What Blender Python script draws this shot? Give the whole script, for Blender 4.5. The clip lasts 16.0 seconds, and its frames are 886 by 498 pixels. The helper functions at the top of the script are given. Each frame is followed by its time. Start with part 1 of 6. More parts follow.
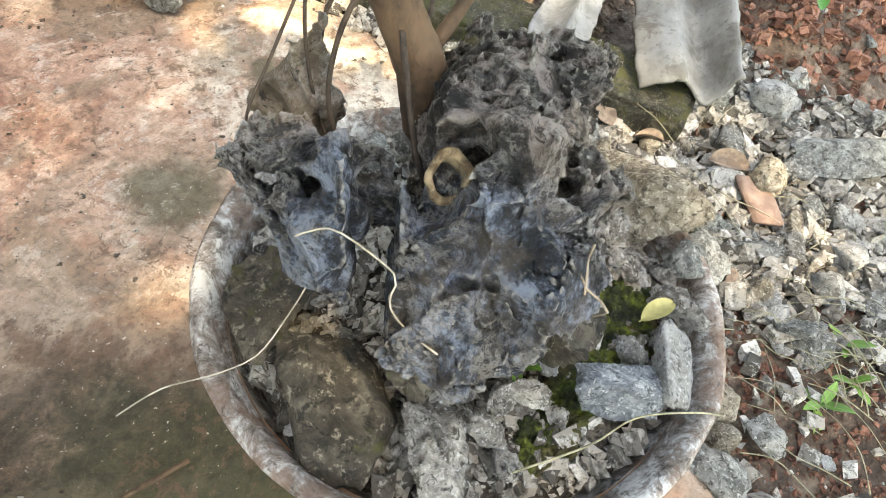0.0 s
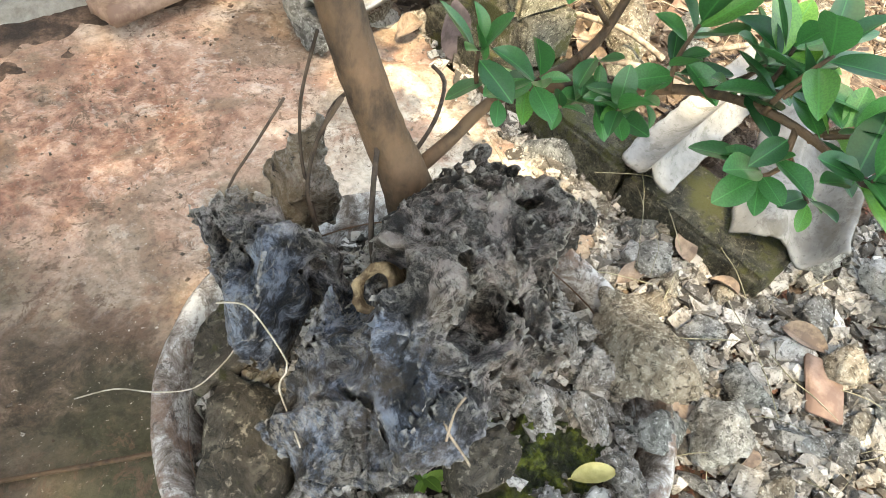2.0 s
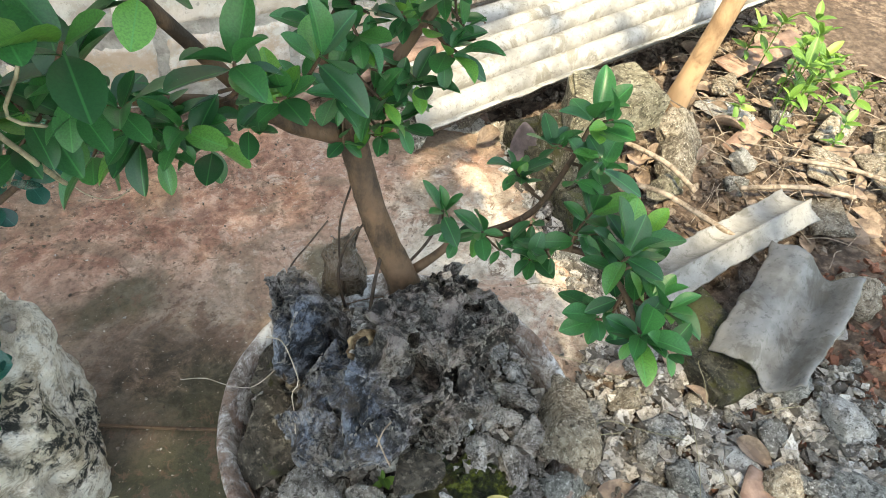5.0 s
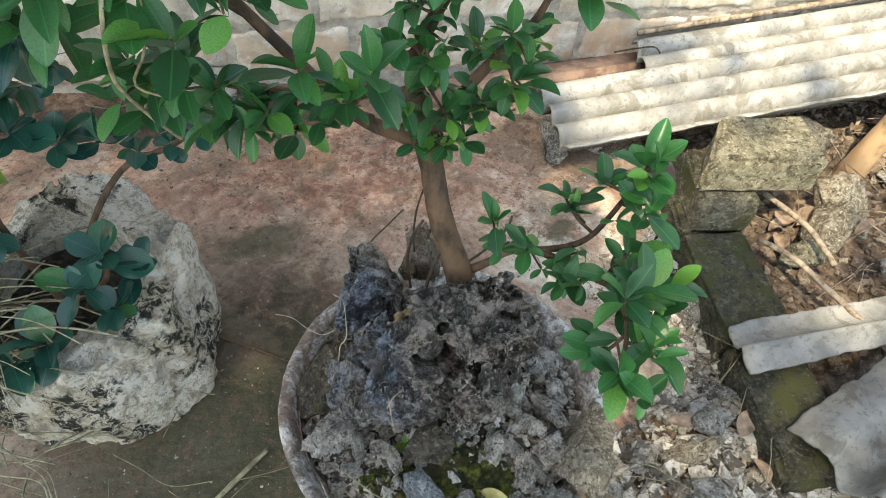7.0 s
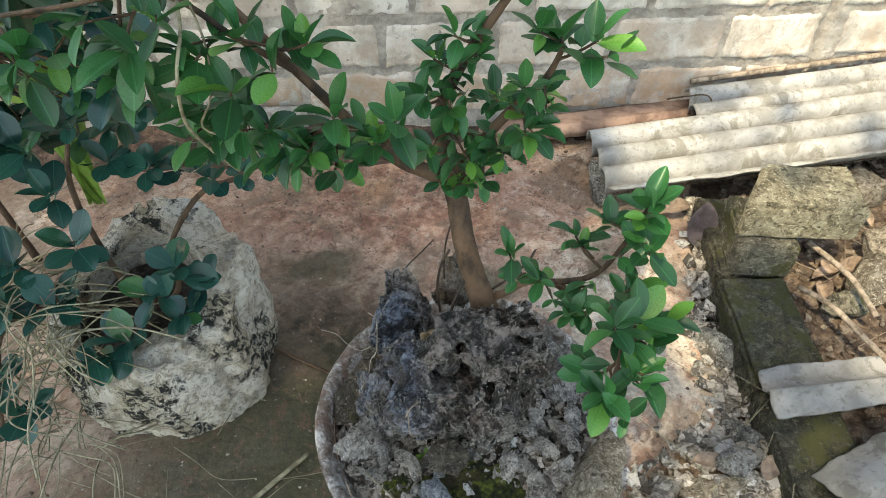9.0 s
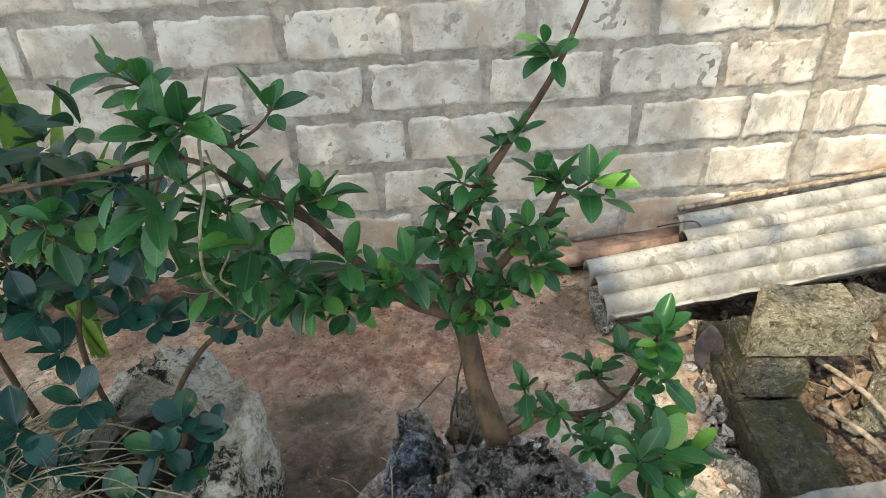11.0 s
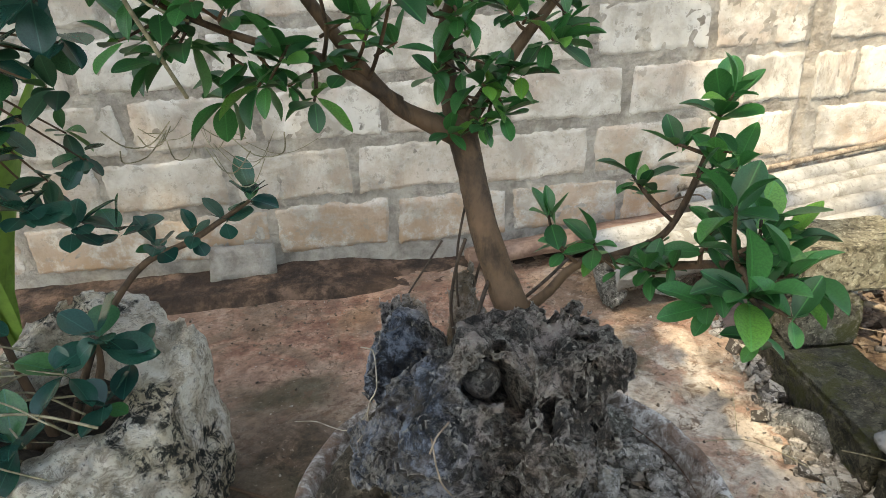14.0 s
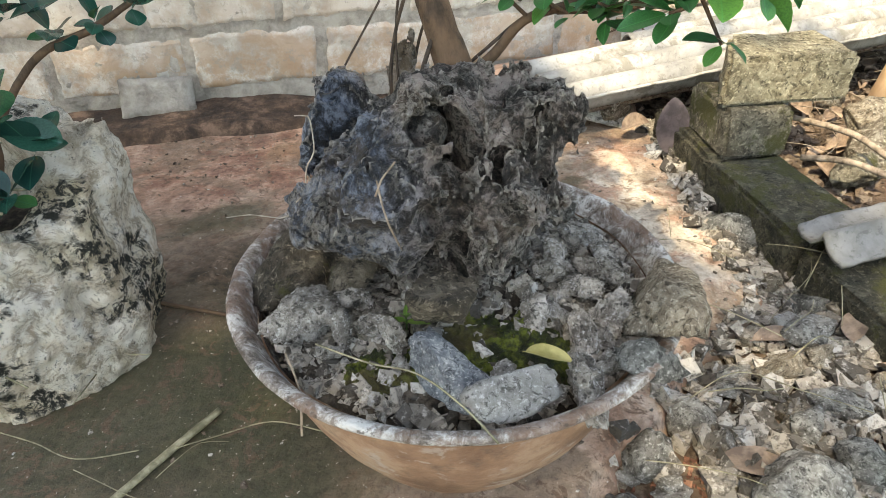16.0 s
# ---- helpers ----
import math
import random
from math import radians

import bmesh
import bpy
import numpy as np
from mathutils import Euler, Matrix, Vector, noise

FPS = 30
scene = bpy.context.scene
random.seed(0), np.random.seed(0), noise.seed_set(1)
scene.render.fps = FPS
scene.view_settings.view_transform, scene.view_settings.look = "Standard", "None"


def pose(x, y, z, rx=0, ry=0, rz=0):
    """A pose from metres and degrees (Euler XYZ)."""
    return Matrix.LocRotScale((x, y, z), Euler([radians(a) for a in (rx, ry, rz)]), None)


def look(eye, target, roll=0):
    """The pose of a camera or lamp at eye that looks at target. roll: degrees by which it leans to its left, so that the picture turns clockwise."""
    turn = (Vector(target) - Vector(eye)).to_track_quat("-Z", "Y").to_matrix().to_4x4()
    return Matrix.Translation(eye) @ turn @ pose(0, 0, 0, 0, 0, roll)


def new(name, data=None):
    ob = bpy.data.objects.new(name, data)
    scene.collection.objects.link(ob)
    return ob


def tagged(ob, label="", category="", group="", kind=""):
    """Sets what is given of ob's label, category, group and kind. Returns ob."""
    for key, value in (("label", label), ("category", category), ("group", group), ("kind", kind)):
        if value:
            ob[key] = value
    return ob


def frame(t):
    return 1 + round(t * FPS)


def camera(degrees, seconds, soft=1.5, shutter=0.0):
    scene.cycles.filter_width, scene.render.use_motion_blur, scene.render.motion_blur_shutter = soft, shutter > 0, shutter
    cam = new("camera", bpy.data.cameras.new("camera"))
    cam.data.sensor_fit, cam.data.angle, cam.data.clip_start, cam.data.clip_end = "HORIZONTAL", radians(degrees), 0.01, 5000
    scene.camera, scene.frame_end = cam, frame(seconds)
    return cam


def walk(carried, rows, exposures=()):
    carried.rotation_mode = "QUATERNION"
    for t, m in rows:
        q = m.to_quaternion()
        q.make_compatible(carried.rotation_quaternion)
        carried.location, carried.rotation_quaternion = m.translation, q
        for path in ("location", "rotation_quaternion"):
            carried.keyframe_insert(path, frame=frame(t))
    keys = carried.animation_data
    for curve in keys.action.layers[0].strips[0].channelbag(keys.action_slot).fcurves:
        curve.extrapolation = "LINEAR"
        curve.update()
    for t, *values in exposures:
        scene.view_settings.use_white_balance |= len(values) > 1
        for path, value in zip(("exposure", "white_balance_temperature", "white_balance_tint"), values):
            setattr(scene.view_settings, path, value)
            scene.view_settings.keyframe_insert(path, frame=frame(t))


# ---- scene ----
import itertools

cam = camera(68.5, 16.0, 0.8)
PATH = [
    (0, (-0.48, -0.103, 0.904), (0.728, 0.254, -0.649), 11.7),
    (0.5, (-0.452, -0.141, 0.91), (0.729, 0.275, -0.649), 11.7),
    (1, (-0.405, -0.184, 0.927), (0.717, 0.333, -0.645), 11.2),
    (1.5, (-0.358, -0.222, 0.96), (0.716, 0.415, -0.603), 11.3),
    (2, (-0.33, -0.249, 1.002), (0.682, 0.551, -0.526), 11.5),
    (2.5, (-0.316, -0.266, 1.038), (0.664, 0.58, -0.486), 12.6),
    (3, (-0.312, -0.277, 1.087), (0.646, 0.611, -0.427), 12.2),
    (3.2, (-0.311, -0.284, 1.108), (0.656, 0.612, -0.396), 12.4),
    (5.3, (-0.312, -0.529, 1.375), (0.434, 0.62, -0.081), 7.7),
    (5.5, (-0.299, -0.544, 1.398), (0.431, 0.624, -0.052), 7.5),
    (6, (-0.251, -0.575, 1.424), (0.371, 0.661, -0.02), 6.8),
    (6.5, (-0.2, -0.609, 1.43), (0.216, 0.652, -0.065), 5.9),
    (7, (-0.136, -0.638, 1.44), (0.105, 0.661, -0.062), 3.3),
    (7.5, (-0.089, -0.655, 1.457), (0.06, 0.665, -0.038), 2.1),
    (8, (-0.061, -0.68, 1.476), (0.027, 0.659, -0.007), 0.5),
    (8.5, (-0.054, -0.704, 1.5), (-0.015, 0.658, 0.036), -0.7),
    (9, (-0.053, -0.738, 1.522), (-0.035, 0.66, 0.092), -1.1),
    (9.5, (-0.05, -0.753, 1.54), (-0.016, 0.665, 0.13), -1.3),
    (10, (-0.055, -0.761, 1.562), (-0.053, 0.739, 0.239), -2.2),
    (10.2, (-0.058, -0.762, 1.565), (-0.07, 0.784, 0.297), -2.8),
    (12.3, (-0.104, -0.716, 1.371), (0.073, 1.054, 0.457), -4.6),
    (12.5, (-0.1, -0.716, 1.329), (0.077, 1.072, 0.451), -4.7),
    (13, (-0.11, -0.705, 1.215), (0.076, 1.073, 0.317), -4.8),
    (13.5, (-0.123, -0.71, 1.096), (0.074, 1.084, 0.234), -4.3),
    (14, (-0.144, -0.735, 0.995), (0.023, 1.088, 0.188), -3.5),
    (14.5, (-0.162, -0.755, 0.938), (0.032, 1.033, 0.062), -3.3),
    (15, (-0.173, -0.76, 0.891), (0.112, 0.962, -0.086), -2.0),
    (15.5, (-0.176, -0.764, 0.854), (0.146, 0.907, -0.196), -1.5),
    (16, (-0.176, -0.766, 0.818), (0.162, 0.86, -0.295), -1.4),
]
EXPOSURES = [(0, 3.16, 9800, 4), (3.0, 2.88, 9400, 4), (5.5, 2.36, 8700, 2), (10, 1.94, 8600, 2), (12.5, 1.72, 8700, 4), (14, 1.91, 9000, 5), (16, 2.34, 9000, 5)]
walk(cam, [(t, look(eye, target, roll)) for t, eye, target, roll in PATH], EXPOSURES)

SUN, SKY = 2.1, 0.15
# ---------------------------------------------------------------- world, sun
SUN_TO = Vector((0.25, 0.36, -0.72)).normalized()
sun_from = -SUN_TO
world = bpy.data.worlds.new("sky")
scene.world = world
world.use_nodes = True
wn = world.node_tree.nodes
sky = wn.new("ShaderNodeTexSky")
sky.sky_type = "NISHITA"
sky.sun_disc = False
sky.sun_elevation = math.asin(sun_from.z)
sky.sun_rotation = math.atan2(sun_from.x, sun_from.y)
world.node_tree.links.new(sky.outputs[0], wn["Background"].inputs[0])
wn["Background"].inputs[1].default_value = SKY
sun_data = bpy.data.lights.new("sun", "SUN")
sun_data.energy = SUN
sun_data.angle = radians(0.9)
sun_data.color = (1.0, 0.93, 0.82)
sun = new("sun", sun_data)
sun.rotation_euler = SUN_TO.to_track_quat("-Z", "Y").to_euler()
sun.location = (-3, -4, 8)

# ---------------------------------------------------------------- numeric noise and meshing
rng = np.random.default_rng(7)
PERM = rng.permutation(256).astype(np.int32)
GRAD = rng.normal(size=(256, 3)).astype(np.float32)
GRAD /= np.linalg.norm(GRAD, axis=1, keepdims=True)


def perlin(p):
    """Gradient noise at rows of points, about -0.7 to 0.7."""
    p = np.asarray(p, np.float32)
    i = np.floor(p).astype(np.int32)
    f = p - i
    u = f * f * f * (f * (f * 6 - 15) + 10)
    total = np.zeros(len(p), np.float32)
    for dx in (0, 1):
        for dy in (0, 1):
            for dz in (0, 1):
                h = PERM[(PERM[(PERM[(i[:, 0] + dx) & 255] + i[:, 1] + dy) & 255] + i[:, 2] + dz) & 255]
                d = np.einsum("ij,ij->i", GRAD[h], f - np.array((dx, dy, dz), np.float32))
                w = (u[:, 0] if dx else 1 - u[:, 0]) * (u[:, 1] if dy else 1 - u[:, 1]) * (u[:, 2] if dz else 1 - u[:, 2])
                total += w * d
    return total


def fbm(p, scale, octaves=4, gain=0.5, ridge=False):
    p = np.asarray(p, np.float32) * scale
    out, amp = np.zeros(len(p), np.float32), 1.0
    for o in range(octaves):
        v = perlin(p + 17.3 * o)
        out += amp * ((0.35 - np.abs(v) * 1.4) if ridge else v)
        amp *= gain
        p = p * 2.03
    return out


def worley(p, scale, stretch=(1, 1, 1)):
    """Distance to the nearest of scattered points, in cells."""
    p = np.asarray(p, np.float32) * scale * np.array(stretch, np.float32)
    i = np.floor(p).astype(np.int32)
    f = p - i
    best = np.full(len(p), 9.0, np.float32)
    for dx in (-1, 0, 1):
        for dy in (-1, 0, 1):
            for dz in (-1, 0, 1):
                h = PERM[(PERM[(PERM[(i[:, 0] + dx) & 255] + i[:, 1] + dy) & 255] + i[:, 2] + dz) & 255]
                q = GRAD[h] * 0.42 + np.array((dx + 0.5, dy + 0.5, dz + 0.5), np.float32) - f
                best = np.minimum(best, np.einsum("ij,ij->i", q, q))
    return np.sqrt(best)


def cells(p, scale):
    """Scattered cells: nearest and second nearest distance, and a number for each cell."""
    p = np.asarray(p, np.float32) * scale
    i = np.floor(p).astype(np.int32)
    f = p - i
    one = np.full(len(p), 9.0, np.float32)
    two, tag = one.copy(), np.zeros(len(p), np.float32)
    for dx in (-1, 0, 1):
        for dy in (-1, 0, 1):
            for dz in (-1, 0, 1):
                h = PERM[(PERM[(PERM[(i[:, 0] + dx) & 255] + i[:, 1] + dy) & 255] + i[:, 2] + dz) & 255]
                q = GRAD[h] * 0.42 + np.array((dx + 0.5, dy + 0.5, dz + 0.5), np.float32) - f
                d = np.einsum("ij,ij->i", q, q)
                near_ = d < one
                two = np.where(near_, one, np.minimum(two, d))
                tag = np.where(near_, h / 255.0, tag)
                one = np.where(near_, d, one)
    return np.sqrt(one), np.sqrt(two), tag


def as_mesh(name, verts, faces, smooth=True):
    me = bpy.data.meshes.new(name)
    me.from_pydata(np.asarray(verts).tolist(), [], np.asarray(faces).tolist() if not isinstance(faces, list) else faces)
    if smooth:
        me.polygons.foreach_set("use_smooth", np.ones(len(me.polygons), bool))
    me.update()
    return me


def nets(f, lo, hi, step, rough):
    """The surface f = 0 inside a box, as verts and quads (f < 0 is solid). rough: the form without its detail, to pass over empty blocks."""
    ax = [np.arange(lo[k], hi[k] + step, step, dtype=np.float32) for k in range(3)]
    shape = [len(a) for a in ax]
    pts = np.stack(np.meshgrid(*ax, indexing="ij"), -1).reshape(-1, 3)
    centres = [a[min(6, len(a) // 2)::12] for a in ax]
    hub = np.stack(np.meshgrid(*centres, indexing="ij"), -1)
    far = rough(hub.reshape(-1, 3)).reshape(hub.shape[:3])
    pick = np.ix_(*[np.minimum(np.arange(n) // 12, len(c) - 1) for n, c in zip(shape, centres)])
    v = far[pick].astype(np.float32).reshape(-1)
    live = np.abs(v) < 12 * step * 0.87 + 0.05
    v[live] = f(pts[live])
    v = v.reshape(shape)
    cells = [s - 1 for s in shape]
    acc = np.zeros((*cells, 3), np.float32)
    cnt = np.zeros(cells, np.float32)
    corner = lambda c: v[c[0]:c[0] + cells[0], c[1]:c[1] + cells[1], c[2]:c[2] + cells[2]]
    for k in range(3):
        for a in (0, 1):
            for b in (0, 1):
                c0 = [a, b]
                c0.insert(k, 0)
                c1 = list(c0)
                c1[k] = 1
                v0, v1 = corner(c0), corner(c1)
                m = (v0 < 0) != (v1 < 0)
                t = np.where(m, v0 / np.where(m, v0 - v1, 1), 0)
                for j in range(3):
                    acc[..., j] += m * (t if j == k else c0[j])
                cnt += m
    on = cnt > 0
    ids = np.full(cells, -1, np.int64)
    ids[on] = np.arange(on.sum())
    base = np.stack(np.nonzero(on), -1)
    verts = np.array(lo, np.float32) + (base + acc[on] / cnt[on][:, None]) * step
    quads = []
    for k in range(3):
        i, j = [x for x in range(3) if x != k]
        s0, s1 = [slice(None)] * 3, [slice(None)] * 3
        s0[k], s1[k] = slice(0, -1), slice(1, None)
        cross = (v[tuple(s0)] < 0) != (v[tuple(s1)] < 0)
        idx = np.stack(np.nonzero(cross), -1)
        idx = idx[(idx[:, i] > 0) & (idx[:, j] > 0) & (idx[:, i] < cells[i]) & (idx[:, j] < cells[j])]
        neg = v[tuple(idx.T)] < 0
        q = []
        for di, dj in ((-1, -1), (0, -1), (0, 0), (-1, 0)):
            c = idx.copy()
            c[:, i] += di
            c[:, j] += dj
            q.append(ids[tuple(c.T)])
        q = np.stack(q, -1)
        flip = neg if k != 1 else ~neg
        q[~flip] = q[~flip][:, ::-1]
        quads.append(q)
    return verts, np.concatenate(quads)


def blob(p, c, r):
    """Rough distance to an ellipsoid."""
    q = (p - np.array(c, np.float32)) / np.array(r, np.float32)
    return (np.linalg.norm(q, axis=1) - 1) * min(r)


def pit(p, c, axis, wide, high, deep):
    """Rough distance to an oblong hole bored along an axis."""
    d = Vector(axis).normalized()
    side = d.cross(Vector((0, 0, 1))).normalized()
    up = side.cross(d)
    q = p - np.array(c, np.float32)
    w = [q @ np.array(v, np.float32) for v in (side, up, d)]
    return (np.sqrt((w[0] / wide) ** 2 + (w[1] / high) ** 2 + (w[2] / deep) ** 2) - 1) * min(wide, high)


def slab_field(p, c, half, turn, corner):
    """Rough distance to a rounded box turned by degrees round x, y and z."""
    m = np.array(Euler([radians(a) for a in turn]).to_matrix(), np.float32)
    q = np.abs((p - np.array(c, np.float32)) @ m) - (np.array(half, np.float32) - corner)
    return np.linalg.norm(np.maximum(q, 0), axis=1) + np.minimum(q.max(axis=1), 0) - corner


def soft_min(a, b, k):
    h = np.clip(0.5 + 0.5 * (b - a) / k, 0, 1)
    return b * (1 - h) + a * h - k * h * (1 - h)


def grid_mesh(name, xs, ys, height):
    """A height field over two rising rows of numbers."""
    x, y = np.meshgrid(xs, ys, indexing="ij")
    p = np.stack([x.ravel(), y.ravel(), np.zeros(x.size)], -1)
    p[:, 2] = height(p)
    n, m = len(xs), len(ys)
    i, j = np.meshgrid(np.arange(n - 1), np.arange(m - 1), indexing="ij")
    a = (i * m + j).ravel()
    return as_mesh(name, p, np.stack([a, a + m, a + m + 1, a + 1], -1))


def part(name, data, material, parent=None, label=""):
    """One mesh object, from a bmesh or a mesh, under a thing or a part."""
    if isinstance(data, bmesh.types.BMesh):
        me = bpy.data.meshes.new(name)
        data.to_mesh(me)
        data.free()
        data = me
    if material and not data.materials:
        data.materials.append(material)
    ob = new(name, data)
    ob.parent = parent
    if label:
        ob["label"] = label
    return ob


def thing(name, label, category, group="", kind="", at=(0, 0, 0)):
    ob = new(name)
    ob.empty_display_size = 0.05
    ob.location = at
    return tagged(ob, label, category, group, kind)


def smoothed(bm):
    for f in bm.faces:
        f.smooth = True
    return bm


def tube(points, radii, sides=10, wobble=0.0, seed=0):
    """A tapered limb along a smooth line through the points."""
    r = random.Random(seed)
    P = [Vector(p) for p in points]
    line, rad = [], []
    for k in range(len(P) - 1):
        p0, p1, p2, p3 = P[max(k - 1, 0)], P[k], P[k + 1], P[min(k + 2, len(P) - 1)]
        steps = max(2, int((p2 - p1).length / 0.012)) if len(P) < 40 else 1
        steps = min(steps, 14)
        for s in range(steps):
            t = s / steps
            line.append(0.5 * (2 * p1 + (p2 - p0) * t + (2 * p0 - 5 * p1 + 4 * p2 - p3) * t * t + (3 * p1 - p0 - 3 * p2 + p3) * t ** 3))
            rad.append(radii[k] * (1 - t) + radii[k + 1] * t)
    line.append(P[-1])
    rad.append(radii[-1])
    bm = bmesh.new()
    rings, side = [], None
    for k, c in enumerate(line):
        d = (line[min(k + 1, len(line) - 1)] - line[max(k - 1, 0)]).normalized()
        if side is None:
            side = d.orthogonal().normalized()
        side = (side - d * side.dot(d)).normalized()
        up = d.cross(side)
        ring = []
        for s in range(sides):
            a = 2 * math.pi * s / sides
            rr = rad[k] * (1 + wobble * (r.random() - 0.5))
            ring.append(bm.verts.new(c + (side * math.cos(a) + up * math.sin(a)) * rr))
        rings.append(ring)
    for a, b in zip(rings, rings[1:]):
        for s in range(sides):
            bm.faces.new((a[s], a[(s + 1) % sides], b[(s + 1) % sides], b[s]))
    bm.faces.new(rings[0][::-1])
    bm.faces.new(rings[-1])
    return smoothed(bm)


def stone_mesh(seed, detail=3, flat=1.0, cuts=11, rough=0.05, pitted=0.0):
    """A broken stone about 1 across: a ball cut by planes, then roughened."""
    r = np.random.default_rng(seed)
    bm = bmesh.new()
    bmesh.ops.create_icosphere(bm, subdivisions=detail, radius=1)
    v = np.array([x.co[:] for x in bm.verts])
    n = r.normal(size=(cuts, 3))
    n /= np.linalg.norm(n, axis=1, keepdims=True)
    d = r.uniform(0.36, 0.8, cuts)
    dots = v @ n.T
    rad = np.min(np.where(dots > 0.05, d / np.maximum(dots, 0.05), 9), axis=1).clip(0.3, 1.0)
    q = v * rad[:, None] * 0.62
    q *= (1 + rough * (1.3 * fbm(q + seed * 3.1, 3.0, 5, 0.6) + 1.1 * fbm(q + seed, 8.0, 5, 0.65, True)))[:, None]
    if pitted:
        b = q + 0.08 * np.stack([fbm(q + k, 5, 3) for k in (30 + seed, 60 + seed, 90 + seed)], -1)
        q *= (1 - pitted * (np.clip(0.7 - worley(b + seed, 4.2), 0, 0.6) + 0.7 * np.clip(0.6 - worley(b + seed, 9.5), 0, 0.5)))[:, None]
    q *= np.array([1, r.uniform(0.7, 1.0), flat * r.uniform(0.6, 0.85)])
    for x, c in zip(bm.verts, q):
        x.co = c
    if detail >= 3:
        smoothed(bm)
    me = bpy.data.meshes.new("stone")
    bm.to_mesh(me)
    bm.free()
    return me


def slab_box(size, bevel=0.006, cuts=0, rough=0.0, seed=0):
    """A block with bevelled, chipped edges, centred at the origin."""
    bm = bmesh.new()
    bmesh.ops.create_cube(bm, size=1)
    bmesh.ops.scale(bm, vec=size, verts=bm.verts)
    bmesh.ops.bevel(bm, geom=bm.edges[:], offset=bevel, segments=2, affect="EDGES")
    if cuts:
        bmesh.ops.subdivide_edges(bm, edges=[e for e in bm.edges if e.calc_length() > max(size) / (cuts + 2)], cuts=cuts, use_grid_fill=True)
    if rough:
        v = np.array([x.co[:] for x in bm.verts])
        for ax in range(3):
            dv = fbm(v + 31 * ax + seed * 7.7, 18.0, 4) * rough
            for x, k in zip(bm.verts, dv):
                x.co[ax] += k
    return smoothed(bm)
# ---------------------------------------------------------------- materials


class Nodes:
    """A small helper to wire a procedural material."""

    def __init__(self, name, roughness=0.85, metallic=0.0, specular=0.4):
        self.mat = bpy.data.materials.new(name)
        self.mat.use_nodes = True
        self.t = self.mat.node_tree
        self.out = self.t.nodes["Principled BSDF"]
        self.out.inputs["Roughness"].default_value = roughness
        self.out.inputs["Metallic"].default_value = metallic
        self.out.inputs["Specular IOR Level"].default_value = specular
        self.co = self.t.nodes.new("ShaderNodeTexCoord").outputs["Object"]
        self.height = None

    def link(self, a, b):
        self.t.links.new(a, b)

    def world_place(self):
        self.co = self.t.nodes.new("ShaderNodeNewGeometry").outputs["Position"]
        return self

    def shifted(self):
        """Each object takes another piece of the pattern."""
        info = self.t.nodes.new("ShaderNodeObjectInfo")
        mul = self.t.nodes.new("ShaderNodeMath")
        mul.operation = "MULTIPLY"
        mul.inputs[1].default_value = 37.0
        self.link(info.outputs["Random"], mul.inputs[0])
        add = self.t.nodes.new("ShaderNodeVectorMath")
        self.link(self.co, add.inputs[0])
        self.link(mul.outputs[0], add.inputs[1])
        self.co = add.outputs[0]
        self.random = info.outputs["Random"]
        return self

    def noise(self, scale, detail=5.0, rough=0.6, distort=0.0, stretch=None):
        n = self.t.nodes.new("ShaderNodeTexNoise")
        n.inputs["Scale"].default_value = scale
        n.inputs["Detail"].default_value = detail
        n.inputs["Roughness"].default_value = rough
        n.inputs["Distortion"].default_value = distort
        src = self.co
        if stretch:
            mp = self.t.nodes.new("ShaderNodeMapping")
            mp.inputs["Scale"].default_value = stretch
            self.link(self.co, mp.inputs[0])
            src = mp.outputs[0]
        self.link(src, n.inputs["Vector"])
        wide = self.t.nodes.new("ShaderNodeMapRange")
        wide.inputs["From Min"].default_value, wide.inputs["From Max"].default_value = 0.22, 0.78
        self.link(n.outputs["Fac"], wide.inputs["Value"])
        return wide.outputs[0]

    def ramp(self, fac, *stops):
        r = self.t.nodes.new("ShaderNodeValToRGB")
        e = r.color_ramp.elements
        while len(e) < len(stops):
            e.new(0.5)
        for el, (pos, col) in zip(e, stops):
            el.position = pos
            el.color = (*col, 1) if isinstance(col, tuple) else (col, col, col, 1)
        self.link(fac, r.inputs[0])
        return r.outputs[0]

    def mix(self, fac, a, b, how="MIX"):
        m = self.t.nodes.new("ShaderNodeMix")
        m.data_type = "RGBA"
        m.blend_type = how
        for sock, val in ((m.inputs["Factor"], fac), (m.inputs[6], a), (m.inputs[7], b)):
            if isinstance(val, (int, float)):
                sock.default_value = val
            elif isinstance(val, tuple):
                sock.default_value = (*val, 1)
            else:
                self.link(val, sock)
        return m.outputs[2]

    def spot(self, centre, size, soft=0.35):
        """1 inside a ragged patch round a place, 0 outside."""
        mp = self.t.nodes.new("ShaderNodeMapping")
        mp.inputs["Location"].default_value = [-c / s for c, s in zip(centre, size)]
        mp.inputs["Scale"].default_value = [1 / s for s in size]
        wob = self.t.nodes.new("ShaderNodeTexNoise")
        wob.inputs["Scale"].default_value = 9.0
        wob.inputs["Detail"].default_value = 5.0
        self.link(self.co, wob.inputs["Vector"])
        mixv = self.t.nodes.new("ShaderNodeVectorMath")
        mixv.operation = "MULTIPLY_ADD"
        mixv.inputs[1].default_value = (0.16, 0.16, 0)
        mixv.inputs[2].default_value = (-0.08, -0.08, 0)
        self.link(wob.outputs["Color"], mixv.inputs[0])
        add = self.t.nodes.new("ShaderNodeVectorMath")
        self.link(self.co, add.inputs[0])
        self.link(mixv.outputs[0], add.inputs[1])
        self.link(add.outputs[0], mp.inputs[0])
        ln = self.t.nodes.new("ShaderNodeVectorMath")
